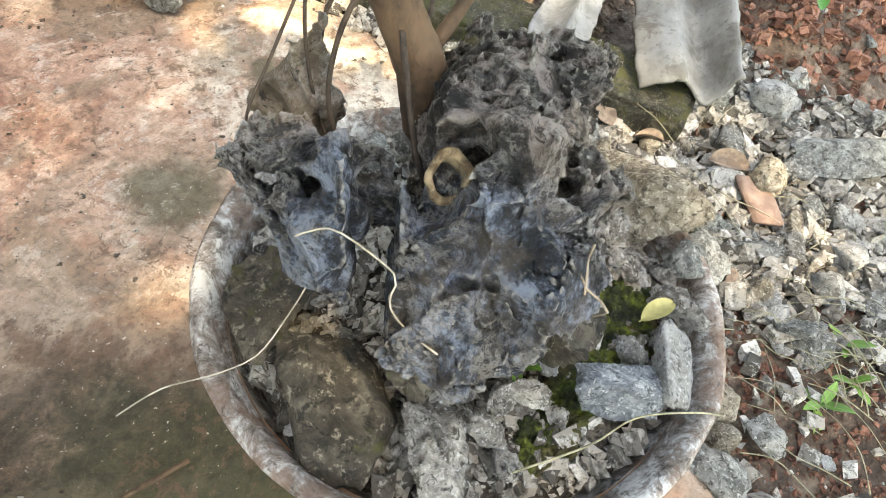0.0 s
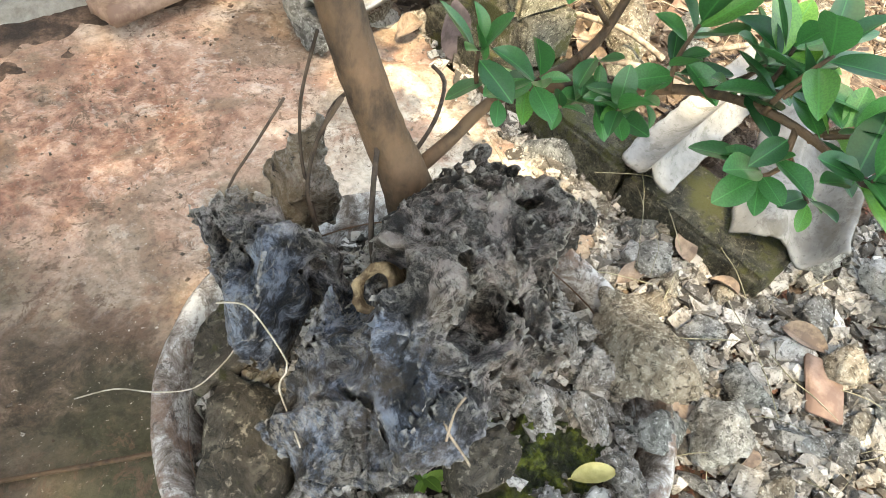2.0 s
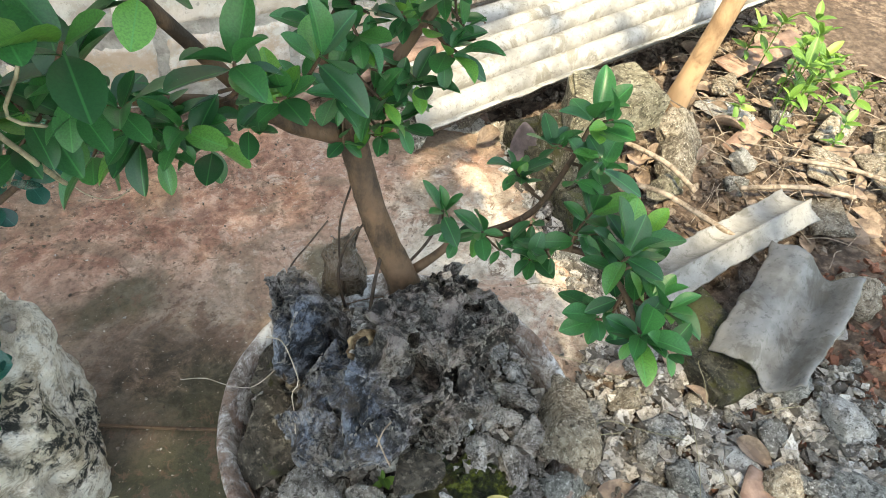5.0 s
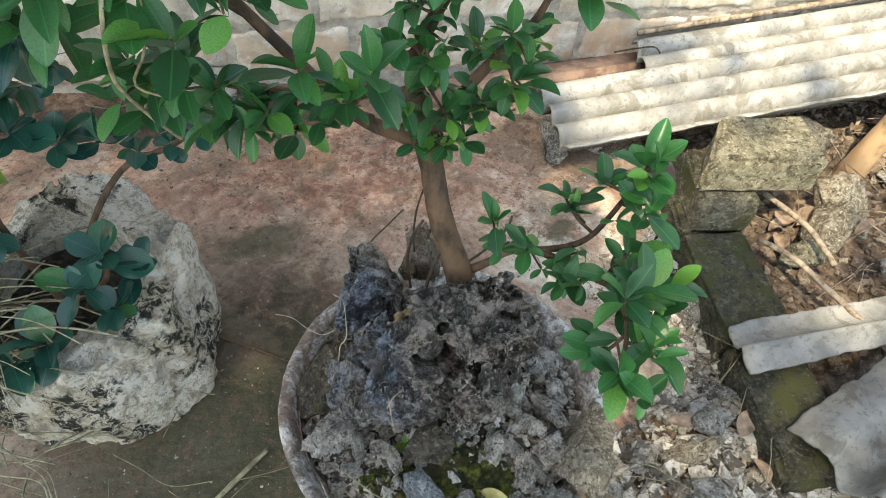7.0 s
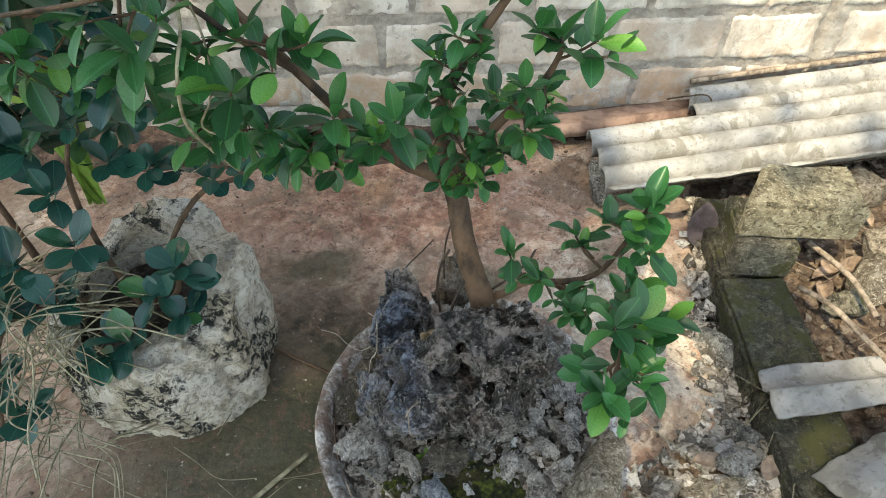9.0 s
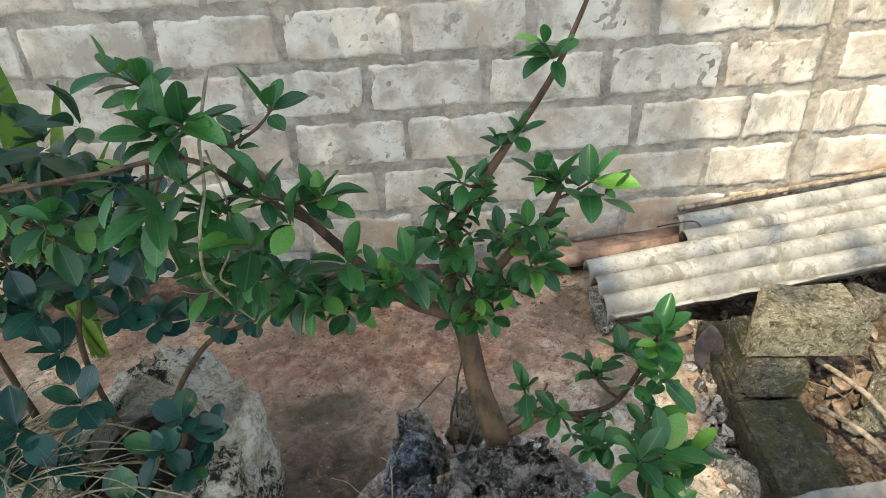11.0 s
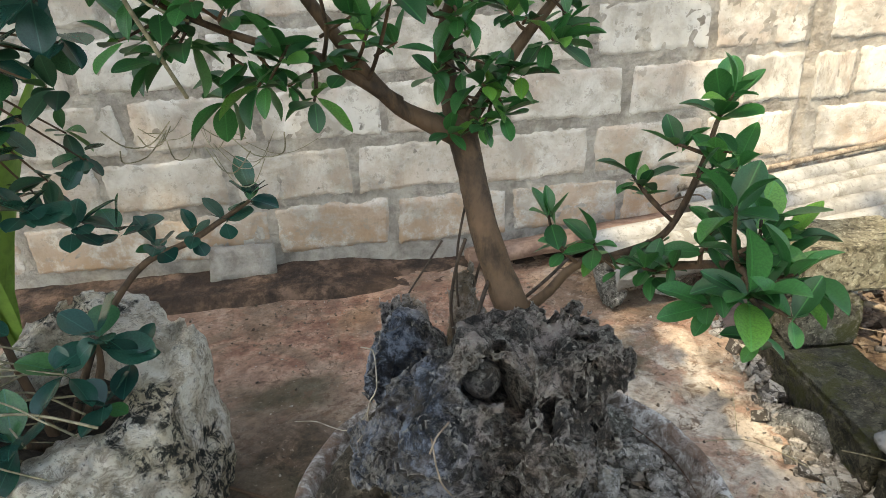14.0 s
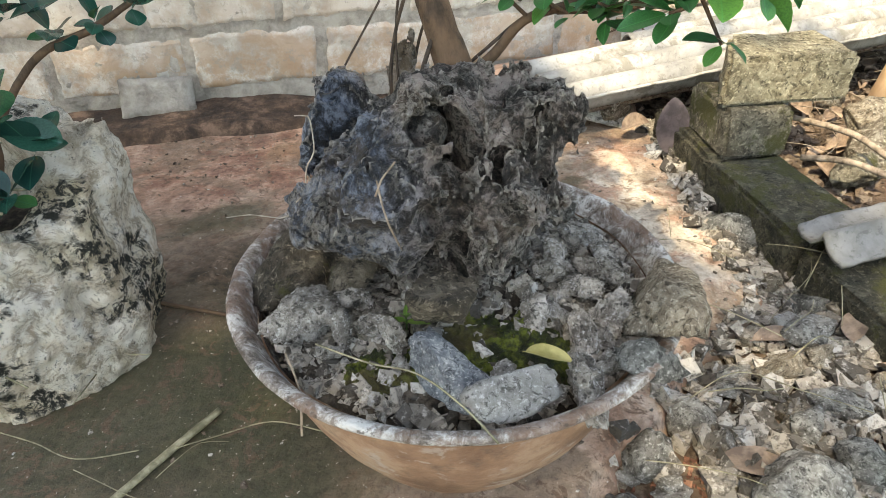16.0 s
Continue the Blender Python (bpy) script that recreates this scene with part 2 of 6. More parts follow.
        ln.operation = "LENGTH"
        self.link(mp.outputs[0], ln.inputs[0])
        return self.ramp(ln.outputs["Value"], (1 - soft, 1.0), (1.0, 0.0))

    def bump(self, fac, strength, distance=0.01):
        b = self.t.nodes.new("ShaderNodeBump")
        b.inputs["Strength"].default_value = strength
        b.inputs["Distance"].default_value = distance
        self.link(fac, b.inputs["Height"])
        if self.height:
            self.link(self.height, b.inputs["Normal"])
        self.height = b.outputs[0]
        self.link(self.height, self.out.inputs["Normal"])
        return self

    def colour(self, c):
        if isinstance(c, tuple):
            self.out.inputs["Base Color"].default_value = (*c, 1)
        else:
            self.link(c, self.out.inputs["Base Color"])
        return self


def concrete_slab():
    m = Nodes("old_concrete_slab", 0.8).world_place()
    base = m.ramp(m.noise(4.5, 8, 0.68, 0.4), (0.3, (0.26, 0.165, 0.118)), (0.5, (0.385, 0.275, 0.21)), (0.7, (0.50, 0.395, 0.32)))
    # Cream zone right of the bowl colours in the sunlit look.
    cream = m.spot((0.50, 0.42, 0), (0.30, 0.55, 9), 0.5)
    base = m.mix(m.mix(0.75, (0, 0, 0), cream), base, m.ramp(m.noise(9, 8, 0.7, 0.3), (0.36, (0.33, 0.29, 0.235)), (0.6, (0.50, 0.455, 0.385))))
    mud = m.ramp(m.noise(7, 8, 0.7, 0.7), (0.48, 0.0), (0.62, 0.8))
    c = m.mix(mud, base, (0.27, 0.155, 0.11))
    red = m.spot((-0.2, 0.98, 0), (0.85, 0.40, 9), 0.6)
    c = m.mix(m.mix(0.85, (0, 0, 0), red), c, m.ramp(m.noise(16, 8, 0.72, 0.3), (0.34, (0.17, 0.075, 0.05)), (0.52, (0.29, 0.15, 0.105)), (0.7, (0.42, 0.27, 0.20))))
    # Mottled mud at front and left, painted darker for the shade there.
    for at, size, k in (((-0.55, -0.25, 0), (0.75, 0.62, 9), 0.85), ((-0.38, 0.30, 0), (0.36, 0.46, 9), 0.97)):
        shaded_mud = m.spot(at, size, 0.6)
        c = m.mix(m.mix(k, (0, 0, 0), shaded_mud), c, m.ramp(m.noise(15, 9, 0.76, 0.4), (0.34, (0.022, 0.019, 0.012)), (0.5, (0.05, 0.038, 0.026)), (0.62, (0.09, 0.063, 0.044)), (0.74, (0.18, 0.13, 0.095))))
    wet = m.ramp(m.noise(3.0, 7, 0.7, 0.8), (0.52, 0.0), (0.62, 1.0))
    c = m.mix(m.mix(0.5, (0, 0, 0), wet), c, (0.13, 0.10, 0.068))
    # Dark olive spots; the small one at (0.47, 0.64) paints a leaf's shadow.
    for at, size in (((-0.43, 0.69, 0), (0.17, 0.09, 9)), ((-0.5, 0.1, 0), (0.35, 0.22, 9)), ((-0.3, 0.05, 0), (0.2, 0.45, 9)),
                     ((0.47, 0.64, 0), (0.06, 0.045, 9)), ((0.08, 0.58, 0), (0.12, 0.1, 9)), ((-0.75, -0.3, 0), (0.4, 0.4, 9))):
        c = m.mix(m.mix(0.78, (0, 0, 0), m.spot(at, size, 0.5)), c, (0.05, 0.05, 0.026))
    pale = m.ramp(m.noise(12.0, 9, 0.78, 0.4), (0.58, 0.0), (0.66, 1.0))
    far_ = m.spot((0.35, 0.75, 0), (0.75, 0.75, 9), 0.5)
    c = m.mix(m.mix(0.3, (0, 0, 0), m.mix(far_, (0, 0, 0), pale)), c, (0.58, 0.53, 0.47))
    dirt = m.ramp(m.noise(26.0, 9, 0.8, 0.6), (0.56, 0.0), (0.63, 0.85))
    gate = m.ramp(m.noise(3.4, 3), (0.36, 0.0), (0.52, 1.0))
    c = m.mix(m.mix(gate, (0, 0, 0), dirt), c, (0.12, 0.075, 0.05))
    crumbs_ = m.ramp(m.noise(70.0, 6, 0.75), (0.70, 0.0), (0.76, 0.9))
    c = m.mix(crumbs_, c, (0.09, 0.06, 0.042))
    pale_bits = m.ramp(m.noise(95.0, 5, 0.7, 0.2), (0.76, 0.0), (0.80, 0.7))
    c = m.mix(pale_bits, c, (0.52, 0.46, 0.40))
    grain = m.ramp(m.noise(48, 9, 0.82, 0.3), (0.36, 0.55), (0.5, 1.0), (0.68, 1.25))
    c = m.mix(0.6, c, grain, "MULTIPLY")
    m.colour(c)
    m.bump(m.noise(60, 6, 0.75), 0.6, 0.004).bump(m.noise(14, 6, 0.65), 0.4, 0.008).bump(dirt, 0.4, 0.003)
    m.link(m.ramp(wet, (0.0, 0.85), (1.0, 0.6)), m.out.inputs["Roughness"])
    return m.mat


def soil(name, dark, mid, light, size=30):
    m = Nodes(name, 0.95).world_place()
    c = m.ramp(m.noise(size, 8, 0.7), (0.3, dark), (0.5, mid), (0.7, light))
    c = m.mix(m.ramp(m.noise(4, 4), (0.4, 0.0), (0.65, 0.6)), c, tuple(0.6 * x for x in mid))
    m.colour(c)
    m.bump(m.noise(90, 6, 0.7), 0.8, 0.006).bump(m.noise(28, 4), 0.6, 0.012)
    return m.mat


def rock_mat():
    """Dark karst rock, bluish on its worn face, brown-grey on the rest."""
    m = Nodes("karst_rock", 0.78).world_place()
    c = m.ramp(m.noise(24, 9, 0.8, 0.3), (0.41, (0.006, 0.005, 0.0048)), (0.52, (0.052, 0.041, 0.038)), (0.65, (0.25, 0.213, 0.203)))
    blue = m.ramp(m.noise(24, 9, 0.8, 0.3), (0.41, (0.005, 0.007, 0.011)), (0.52, (0.034, 0.045, 0.07)), (0.67, (0.21, 0.25, 0.325)))
    c = m.mix(m.spot((-0.17, 0.0, 0.42), (0.135, 0.24, 0.24), 0.4), c, blue)
    tan = m.ramp(m.noise(9, 6, 0.7, 0.6), (0.56, 0.0), (0.66, 1.0))
    c = m.mix(m.mix(0.4, (0, 0, 0), tan), c, (0.11, 0.083, 0.062))
    back = m.spot((-0.03, 0.24, 0.48), (0.10, 0.09, 0.13), 0.4)
    c = m.mix(m.mix(0.5, (0, 0, 0), back), c, (0.26, 0.20, 0.14))
    vein = m.t.nodes.new("ShaderNodeMath")
    vein.operation = "ABSOLUTE"
    sub_ = m.t.nodes.new("ShaderNodeMath")
    sub_.operation = "SUBTRACT"
    sub_.inputs[1].default_value = 0.5
    m.link(m.noise(38, 8, 0.75, 0.3), sub_.inputs[0])
    m.link(sub_.outputs[0], vein.inputs[0])
    crust = m.ramp(vein.outputs[0], (0.0, 1.0), (0.035, 0.7), (0.09, 0.0))
    gate = m.ramp(m.noise(10, 6, 0.7), (0.42, 0.0), (0.56, 1.0))
    c = m.mix(m.mix(0.45, (0, 0, 0), m.mix(gate, (0, 0, 0), crust)), c, (0.36, 0.345, 0.33))
    black = m.ramp(m.noise(38, 8, 0.78, 0.8), (0.60, 0.0), (0.68, 0.9))
    c = m.mix(black, c, (0.022, 0.021, 0.022))
    # Pale convex crests by pointiness: paints the light that ridges catch.
    crest_light = m.ramp(m.t.nodes.new("ShaderNodeNewGeometry").outputs["Pointiness"], (0.525, 0.0), (0.585, 1.0))
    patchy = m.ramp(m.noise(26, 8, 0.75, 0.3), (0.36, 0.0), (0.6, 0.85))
    c = m.mix(m.mix(crest_light, (0, 0, 0), patchy), c, (0.42, 0.40, 0.375))
    m.colour(c)
    m.bump(m.noise(48, 9, 0.78, 0.3), 0.9, 0.010).bump(m.noise(150, 6, 0.75), 0.8, 0.004)
    return m.mat


def stone_mat(name, dark, mid, light, moss=0.0, size=1.0):
    m = Nodes(name, 0.92).world_place()
    k = 1 / size
    info = m.t.nodes.new("ShaderNodeObjectInfo")
    c = m.ramp(m.noise(42 * k, 9, 0.72, 0.5), (0.3, dark), (0.52, mid), (0.74, light))
    tone = m.t.nodes.new("ShaderNodeHueSaturation")
    m.link(m.ramp(info.outputs["Random"], (0.0, 0.62), (1.0, 1.2)), tone.inputs["Value"])
    m.link(c, tone.inputs["Color"])
    c = tone.outputs[0]
    spots = m.ramp(m.noise(150 * k, 7, 0.8), (0.58, 0.0), (0.68, 0.85))
    c = m.mix(spots, c, tuple(min(0.75, 1.45 * x) for x in light))
    black = m.ramp(m.noise(85 * k, 9, 0.82, 0.6), (0.56, 0.0), (0.64, 0.9))
    c = m.mix(black, c, tuple(0.28 * x for x in dark))
    if moss:
        mo = m.ramp(m.noise(16 * k, 7, 0.75), (0.62 - moss, 0.0), (0.74 - moss, 0.92))
        c = m.mix(mo, c, (0.075, 0.078, 0.025))
    m.colour(c)
    m.bump(m.noise(80 * k, 9, 0.78), 1.0, 0.018 * size).bump(m.noise(240 * k, 6, 0.75), 0.9, 0.005 * size)
    return m.mat


def gravel_mat(name, dark, mid, light):
    m = Nodes(name, 0.92).world_place()
    geo = m.t.nodes.new("ShaderNodeNewGeometry")
    c = m.ramp(geo.outputs["Random Per Island"], (0.0, dark), (0.3, tuple(0.5 * x for x in mid)), (0.5, mid), (0.8, tuple(1.15 * x for x in mid)), (1.0, light))
    c = m.mix(m.ramp(m.noise(90, 6, 0.75), (0.5, 0.0), (0.66, 0.7)), c, tuple(0.6 * x for x in dark))
    c = m.mix(m.ramp(m.noise(60, 6, 0.75), (0.58, 0.0), (0.68, 0.6)), c, light)
    m.colour(c)
    m.bump(m.noise(150, 6, 0.72), 0.8, 0.004)
    return m.mat


def planter_mat():
    m = Nodes("weathered_limestone", 0.9).world_place()
    c = m.ramp(m.noise(13, 9, 0.75, 0.5), (0.28, (0.48, 0.40, 0.31)), (0.42, (0.74, 0.66, 0.55)), (0.56, (0.87, 0.82, 0.74)))
    och = m.ramp(m.noise(5, 5, 0.6), (0.52, 0.0), (0.66, 0.5))
    c = m.mix(och, c, (0.50, 0.43, 0.27))
    grey = m.ramp(m.noise(30, 9, 0.82, 0.6), (0.62, 0.0), (0.70, 0.7))
    c = m.mix(grey, c, (0.24, 0.21, 0.17))
    brown = m.ramp(m.noise(38, 9, 0.82, 0.6), (0.50, 0.0), (0.62, 0.8))
    c = m.mix(brown, c, (0.36, 0.29, 0.21))
    black = m.ramp(m.noise(42, 9, 0.82, 0.6), (0.46, 0.0), (0.52, 1.0))
    gate = m.ramp(m.noise(5.2, 6, 0.65), (0.50, 0.0), (0.58, 1.0))
    c = m.mix(m.mix(gate, (0, 0, 0), black), c, (0.022, 0.023, 0.02))
    specks = m.ramp(m.noise(120, 6, 0.75), (0.68, 0.0), (0.76, 0.85))
    c = m.mix(specks, c, (0.06, 0.055, 0.045))
    m.colour(c)
    m.bump(m.noise(45, 9, 0.82, 0.4), 1.0, 0.02).bump(m.noise(170, 6, 0.78), 1.0, 0.006)
    return m.mat


def clay_mat():
    m = Nodes("terracotta_bowl", 0.75).world_place()
    c = m.ramp(m.noise(9, 6, 0.65), (0.3, (0.15, 0.082, 0.05)), (0.55, (0.25, 0.145, 0.092)), (0.7, (0.33, 0.215, 0.145)))
    c = m.mix(m.ramp(m.noise(16, 7, 0.72, 0.5), (0.60, 0.0), (0.72, 0.6)), c, (0.38, 0.33, 0.29))
    c = m.mix(m.ramp(m.noise(22, 8, 0.75), (0.58, 0.0), (0.76, 0.5)), c, (0.09, 0.065, 0.048))
    m.colour(c)
    m.bump(m.noise(80, 6, 0.7), 0.4, 0.004).bump(m.noise(18, 4), 0.3, 0.006)
    return m.mat


def rim_mat():
    m = Nodes("limed_rim", 0.8).world_place()
    c = m.ramp(m.noise(26, 9, 0.78, 0.5), (0.30, (0.09, 0.068, 0.052)), (0.48, (0.27, 0.235, 0.215)), (0.64, (0.56, 0.545, 0.53)))
    c = m.mix(m.ramp(m.noise(11, 7, 0.7, 0.5), (0.54, 0.0), (0.64, 0.7)), c, (0.17, 0.10, 0.07))
    c = m.mix(m.ramp(m.noise(70, 8, 0.8), (0.58, 0.0), (0.68, 0.8)), c, (0.06, 0.05, 0.042))
    m.colour(c)
    m.bump(m.noise(80, 8, 0.75), 0.9, 0.005).bump(m.noise(25, 5, 0.65), 0.6, 0.008)
    return m.mat


def block_mat():
    m = Nodes("pale_wall_block", 0.92).shifted()
    c = m.ramp(m.noise(7, 6, 0.65, 0.3), (0.32, (0.37, 0.33, 0.29)), (0.5, (0.49, 0.455, 0.415)), (0.68, (0.58, 0.55, 0.515)))
    pink = m.ramp(m.noise(3.1, 5, 0.6), (0.54, 0.0), (0.7, 0.4))
    c = m.mix(pink, c, (0.42, 0.30, 0.235))
    geo = m.t.nodes.new("ShaderNodeNewGeometry")
    sep = m.t.nodes.new("ShaderNodeSeparateXYZ")
    m.link(geo.outputs["Position"], sep.inputs[0])
    low = m.ramp(sep.outputs["Z"], (0.0, 0.95), (0.5, 0.0))
    splash = m.ramp(m.noise(11, 7, 0.72), (0.36, 0.0), (0.58, 1.0))
    c = m.mix(m.mix(low, (0, 0, 0), splash), c, (0.34, 0.205, 0.115))
    c = m.mix(m.ramp(m.noise(30, 6, 0.75), (0.6, 0.0), (0.68, 0.6)), c, (0.28, 0.25, 0.22))
    m.colour(c)
    m.bump(m.noise(70, 6, 0.72), 0.5, 0.005).bump(m.noise(18, 4), 0.4, 0.008)
    return m.mat


def mortar_mat():
    m = Nodes("cement_mortar", 0.95).world_place()
    c = m.ramp(m.noise(13, 7, 0.7, 0.3), (0.3, (0.25, 0.222, 0.195)), (0.5, (0.35, 0.315, 0.282)), (0.7, (0.44, 0.405, 0.365)))
    m.colour(c)
    m.bump(m.noise(60, 7, 0.72), 0.9, 0.008).bump(m.noise(16, 4), 0.6, 0.015)
    return m.mat


def fibre_cement_mat(name, tone=1.0):
    m = Nodes(name, 0.85).world_place()
    k = tone
    c = m.ramp(m.noise(11, 6, 0.62, 0.3), (0.3, (0.40 * k, 0.39 * k, 0.37 * k)), (0.5, (0.54 * k, 0.53 * k, 0.51 * k)), (0.7, (0.66 * k, 0.65 * k, 0.63 * k)))
    c = m.mix(m.ramp(m.noise(7, 6, 0.72, 0.6), (0.56, 0.0), (0.68, 0.8)), c, (0.30 * k, 0.28 * k, 0.24 * k))
    c = m.mix(m.ramp(m.noise(60, 6, 0.75), (0.6, 0.0), (0.7, 0.5)), c, (0.22 * k, 0.21 * k, 0.2 * k))
    m.colour(c)
    m.bump(m.noise(120, 6, 0.7), 0.35, 0.003).bump(m.noise(25, 4), 0.25, 0.005)
    return m.mat


def bark_mat(name, dark, light, scale=1.0):
    m = Nodes(name, 0.8).world_place()
    c = m.ramp(m.noise(28 * scale, 6, 0.65, 0.3, (1, 1, 0.45)), (0.3, dark), (0.66, light))
    c = m.mix(m.ramp(m.noise(9 * scale, 5), (0.52, 0.0), (0.66, 0.6)), c, tuple(1.45 * x for x in light))
    m.colour(c)
    m.bump(m.noise(70 * scale, 6, 0.7, 0.2, (1, 1, 0.4)), 0.6, 0.004)
    return m.mat


def leaf_mat(name, deep, mid, young, gloss=0.38):
    m = Nodes(name, gloss, 0.0, 0.5)
    info = m.t.nodes.new("ShaderNodeObjectInfo")
    c = m.ramp(info.outputs["Random"], (0.0, deep), (0.55, mid), (0.86, mid), (1.0, young))
    m.co = m.t.nodes.new("ShaderNodeTexCoord").outputs["Object"]
    c = m.mix(m.ramp(m.noise(30, 4, 0.6), (0.35, 0.0), (0.7, 0.35)), c, tuple(0.6 * x for x in deep))
    sep = m.t.nodes.new("ShaderNodeSeparateXYZ")
    m.link(m.co, sep.inputs[0])
    ab = m.t.nodes.new("ShaderNodeMath")
    ab.operation = "ABSOLUTE"
    m.link(sep.outputs["Y"], ab.inputs[0])
    rib = m.ramp(ab.outputs[0], (0.006, 0.4), (0.016, 0.0))
    c = m.mix(rib, c, tuple(min(1, 1.9 * x) for x in mid))
    m.colour(c)
    tr = m.t.nodes.new("ShaderNodeBsdfTranslucent")
    m.link(c, tr.inputs["Color"])
    mx = m.t.nodes.new("ShaderNodeMixShader")
    mx.inputs[0].default_value = 0.28
    m.link(m.out.outputs[0], mx.inputs[1])
    m.link(tr.outputs[0], mx.inputs[2])
    m.link(mx.outputs[0], m.t.nodes["Material Output"].inputs["Surface"])
    return m.mat


def plain(name, dark, light, scale=30, roughness=0.85, bump=0.4):
    m = Nodes(name, roughness).world_place()
    m.colour(m.ramp(m.noise(scale, 6, 0.65), (0.35, dark), (0.66, light)))
    m.bump(m.noise(scale * 3, 5, 0.7), bump, 0.004)
    return m.mat


def moss_mat():
    m = Nodes("moss", 0.95).world_place()
    c = m.ramp(m.noise(34, 7, 0.7), (0.34, (0.012, 0.016, 0.004)), (0.5, (0.04, 0.052, 0.009)), (0.68, (0.14, 0.165, 0.022)))
    c = m.mix(m.ramp(m.noise(9, 4), (0.5, 0.0), (0.62, 0.7)), c, (0.075, 0.055, 0.025))
    m.colour(c)
    m.bump(m.noise(160, 6, 0.75), 1.0, 0.008).bump(m.noise(60, 4), 0.8, 0.01)
    return m.mat


SLAB = concrete_slab()
EARTH = soil("brown_earth", (0.04, 0.026, 0.018), (0.10, 0.068, 0.05), (0.21, 0.16, 0.12))
POT_EARTH = soil("pot_earth", (0.012, 0.009, 0.007), (0.04, 0.031, 0.024), (0.11, 0.092, 0.075), 60)
KARST = rock_mat()
LIMESTONE = planter_mat()
CLAY = clay_mat()
RIM = rim_mat()
BLOCK = block_mat()
MORTAR = mortar_mat()
SHEET = fibre_cement_mat("fibre_cement", 0.50)
SHARD = fibre_cement_mat("grey_fibre_cement", 0.34)
# Darker copy of the shard colour, with the shade on one piece put in.
SHADED_SHARD = fibre_cement_mat("shaded_fibre_cement", 0.27)
BARK = bark_mat("ficus_bark", (0.026, 0.017, 0.0115), (0.095, 0.058, 0.036))
POLE = bark_mat("peeled_pole", (0.17, 0.10, 0.055), (0.33, 0.215, 0.125), 0.6)
TWIG = bark_mat("dead_twig", (0.10, 0.075, 0.055), (0.26, 0.21, 0.165), 2.0)
STRAW = plain("dry_straw", (0.13, 0.118, 0.075), (0.28, 0.255, 0.175), 40, 0.8, 0.2)
LEAF = leaf_mat("ficus_leaf", (0.015, 0.07, 0.026), (0.034, 0.155, 0.044), (0.13, 0.32, 0.05))
ROUND_LEAF = leaf_mat("planter_leaf", (0.010, 0.045, 0.040), (0.020, 0.088, 0.064), (0.045, 0.15, 0.05), 0.22)
# Ficus leaf green turned darker, for leaves that hang in shade.
SHADED_LEAF = leaf_mat("shaded_leaf", (0.010, 0.036, 0.020), (0.020, 0.070, 0.034), (0.05, 0.13, 0.04))
WEED = leaf_mat("weed_leaf", (0.07, 0.16, 0.03), (0.14, 0.27, 0.05), (0.26, 0.38, 0.08), 0.5)
DRY_LEAF = plain("dead_leaf", (0.12, 0.085, 0.065), (0.27, 0.20, 0.15), 25, 0.7)
YELLOW_LEAF = plain("yellow_leaf", (0.15, 0.135, 0.04), (0.26, 0.23, 0.09), 20, 0.6)
MOSS = moss_mat()
GREY_STONE = stone_mat("grey_rubble", (0.131, 0.123, 0.111), (0.328, 0.316, 0.291), (0.541, 0.529, 0.500))
TAN_STONE = stone_mat("tan_rubble", (0.148, 0.119, 0.086), (0.344, 0.291, 0.230), (0.541, 0.492, 0.418))
DARK_STONE = stone_mat("dark_rubble", (0.10, 0.10, 0.095), (0.24, 0.24, 0.225), (0.42, 0.42, 0.40))
PALE_STONE = stone_mat("pale_rubble", (0.323, 0.306, 0.285), (0.468, 0.455, 0.433), (0.595, 0.586, 0.570))
MOSSY = stone_mat("mossy_block", (0.076, 0.068, 0.051), (0.187, 0.170, 0.132), (0.340, 0.319, 0.255), 0.08, 1.6)
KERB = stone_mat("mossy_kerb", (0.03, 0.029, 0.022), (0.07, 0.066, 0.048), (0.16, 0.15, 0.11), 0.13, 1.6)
GRAVEL = gravel_mat("broken_gravel", (0.045, 0.038, 0.032), (0.27, 0.243, 0.212), (0.52, 0.495, 0.46))
EARTH_BITS = gravel_mat("earth_crumbs", (0.07, 0.05, 0.038), (0.15, 0.11, 0.085), (0.26, 0.22, 0.18))
RED_BITS = gravel_mat("red_crumbs", (0.09, 0.038, 0.025), (0.18, 0.078, 0.05), (0.28, 0.15, 0.105))
BOARD = plain("weathered_board", (0.17, 0.105, 0.08), (0.30, 0.20, 0.155), 16)
VIOLET_LEAF = plain("violet_dead_leaf", (0.055, 0.042, 0.046), (0.12, 0.095, 0.10), 20, 0.6)
# ---------------------------------------------------------------- ground, slab, kerb, wall
EDGE = ((-0.30, -3.0), (0.02, -0.75), (0.0, -0.45), (0.12, -0.24), (0.38, -0.06), (0.64, 0.10), (0.70, 0.38), (0.77, 0.66), (0.90, 1.2), (0.92, 1.5))


def edge_x(y):
    """Where the slab ends, along y."""
    ys, xs = [e[1] for e in EDGE], [e[0] for e in EDGE]
    return np.interp(y, ys, xs)


def slab_height(p):
    wob = 0.05 * fbm(p + 4, 3.0, 4)
    d = p[:, 0] - edge_x(p[:, 1]) - wob
    z = 0.003 * fbm(p, 6, 4) + 0.0012 * fbm(p, 40, 3)
    broken = np.clip(d / 0.06, 0, 1)
    return z - broken * 0.05 - 0.02 * np.clip(d / 0.02, 0, 1) * (0.5 + fbm(p, 25, 3))


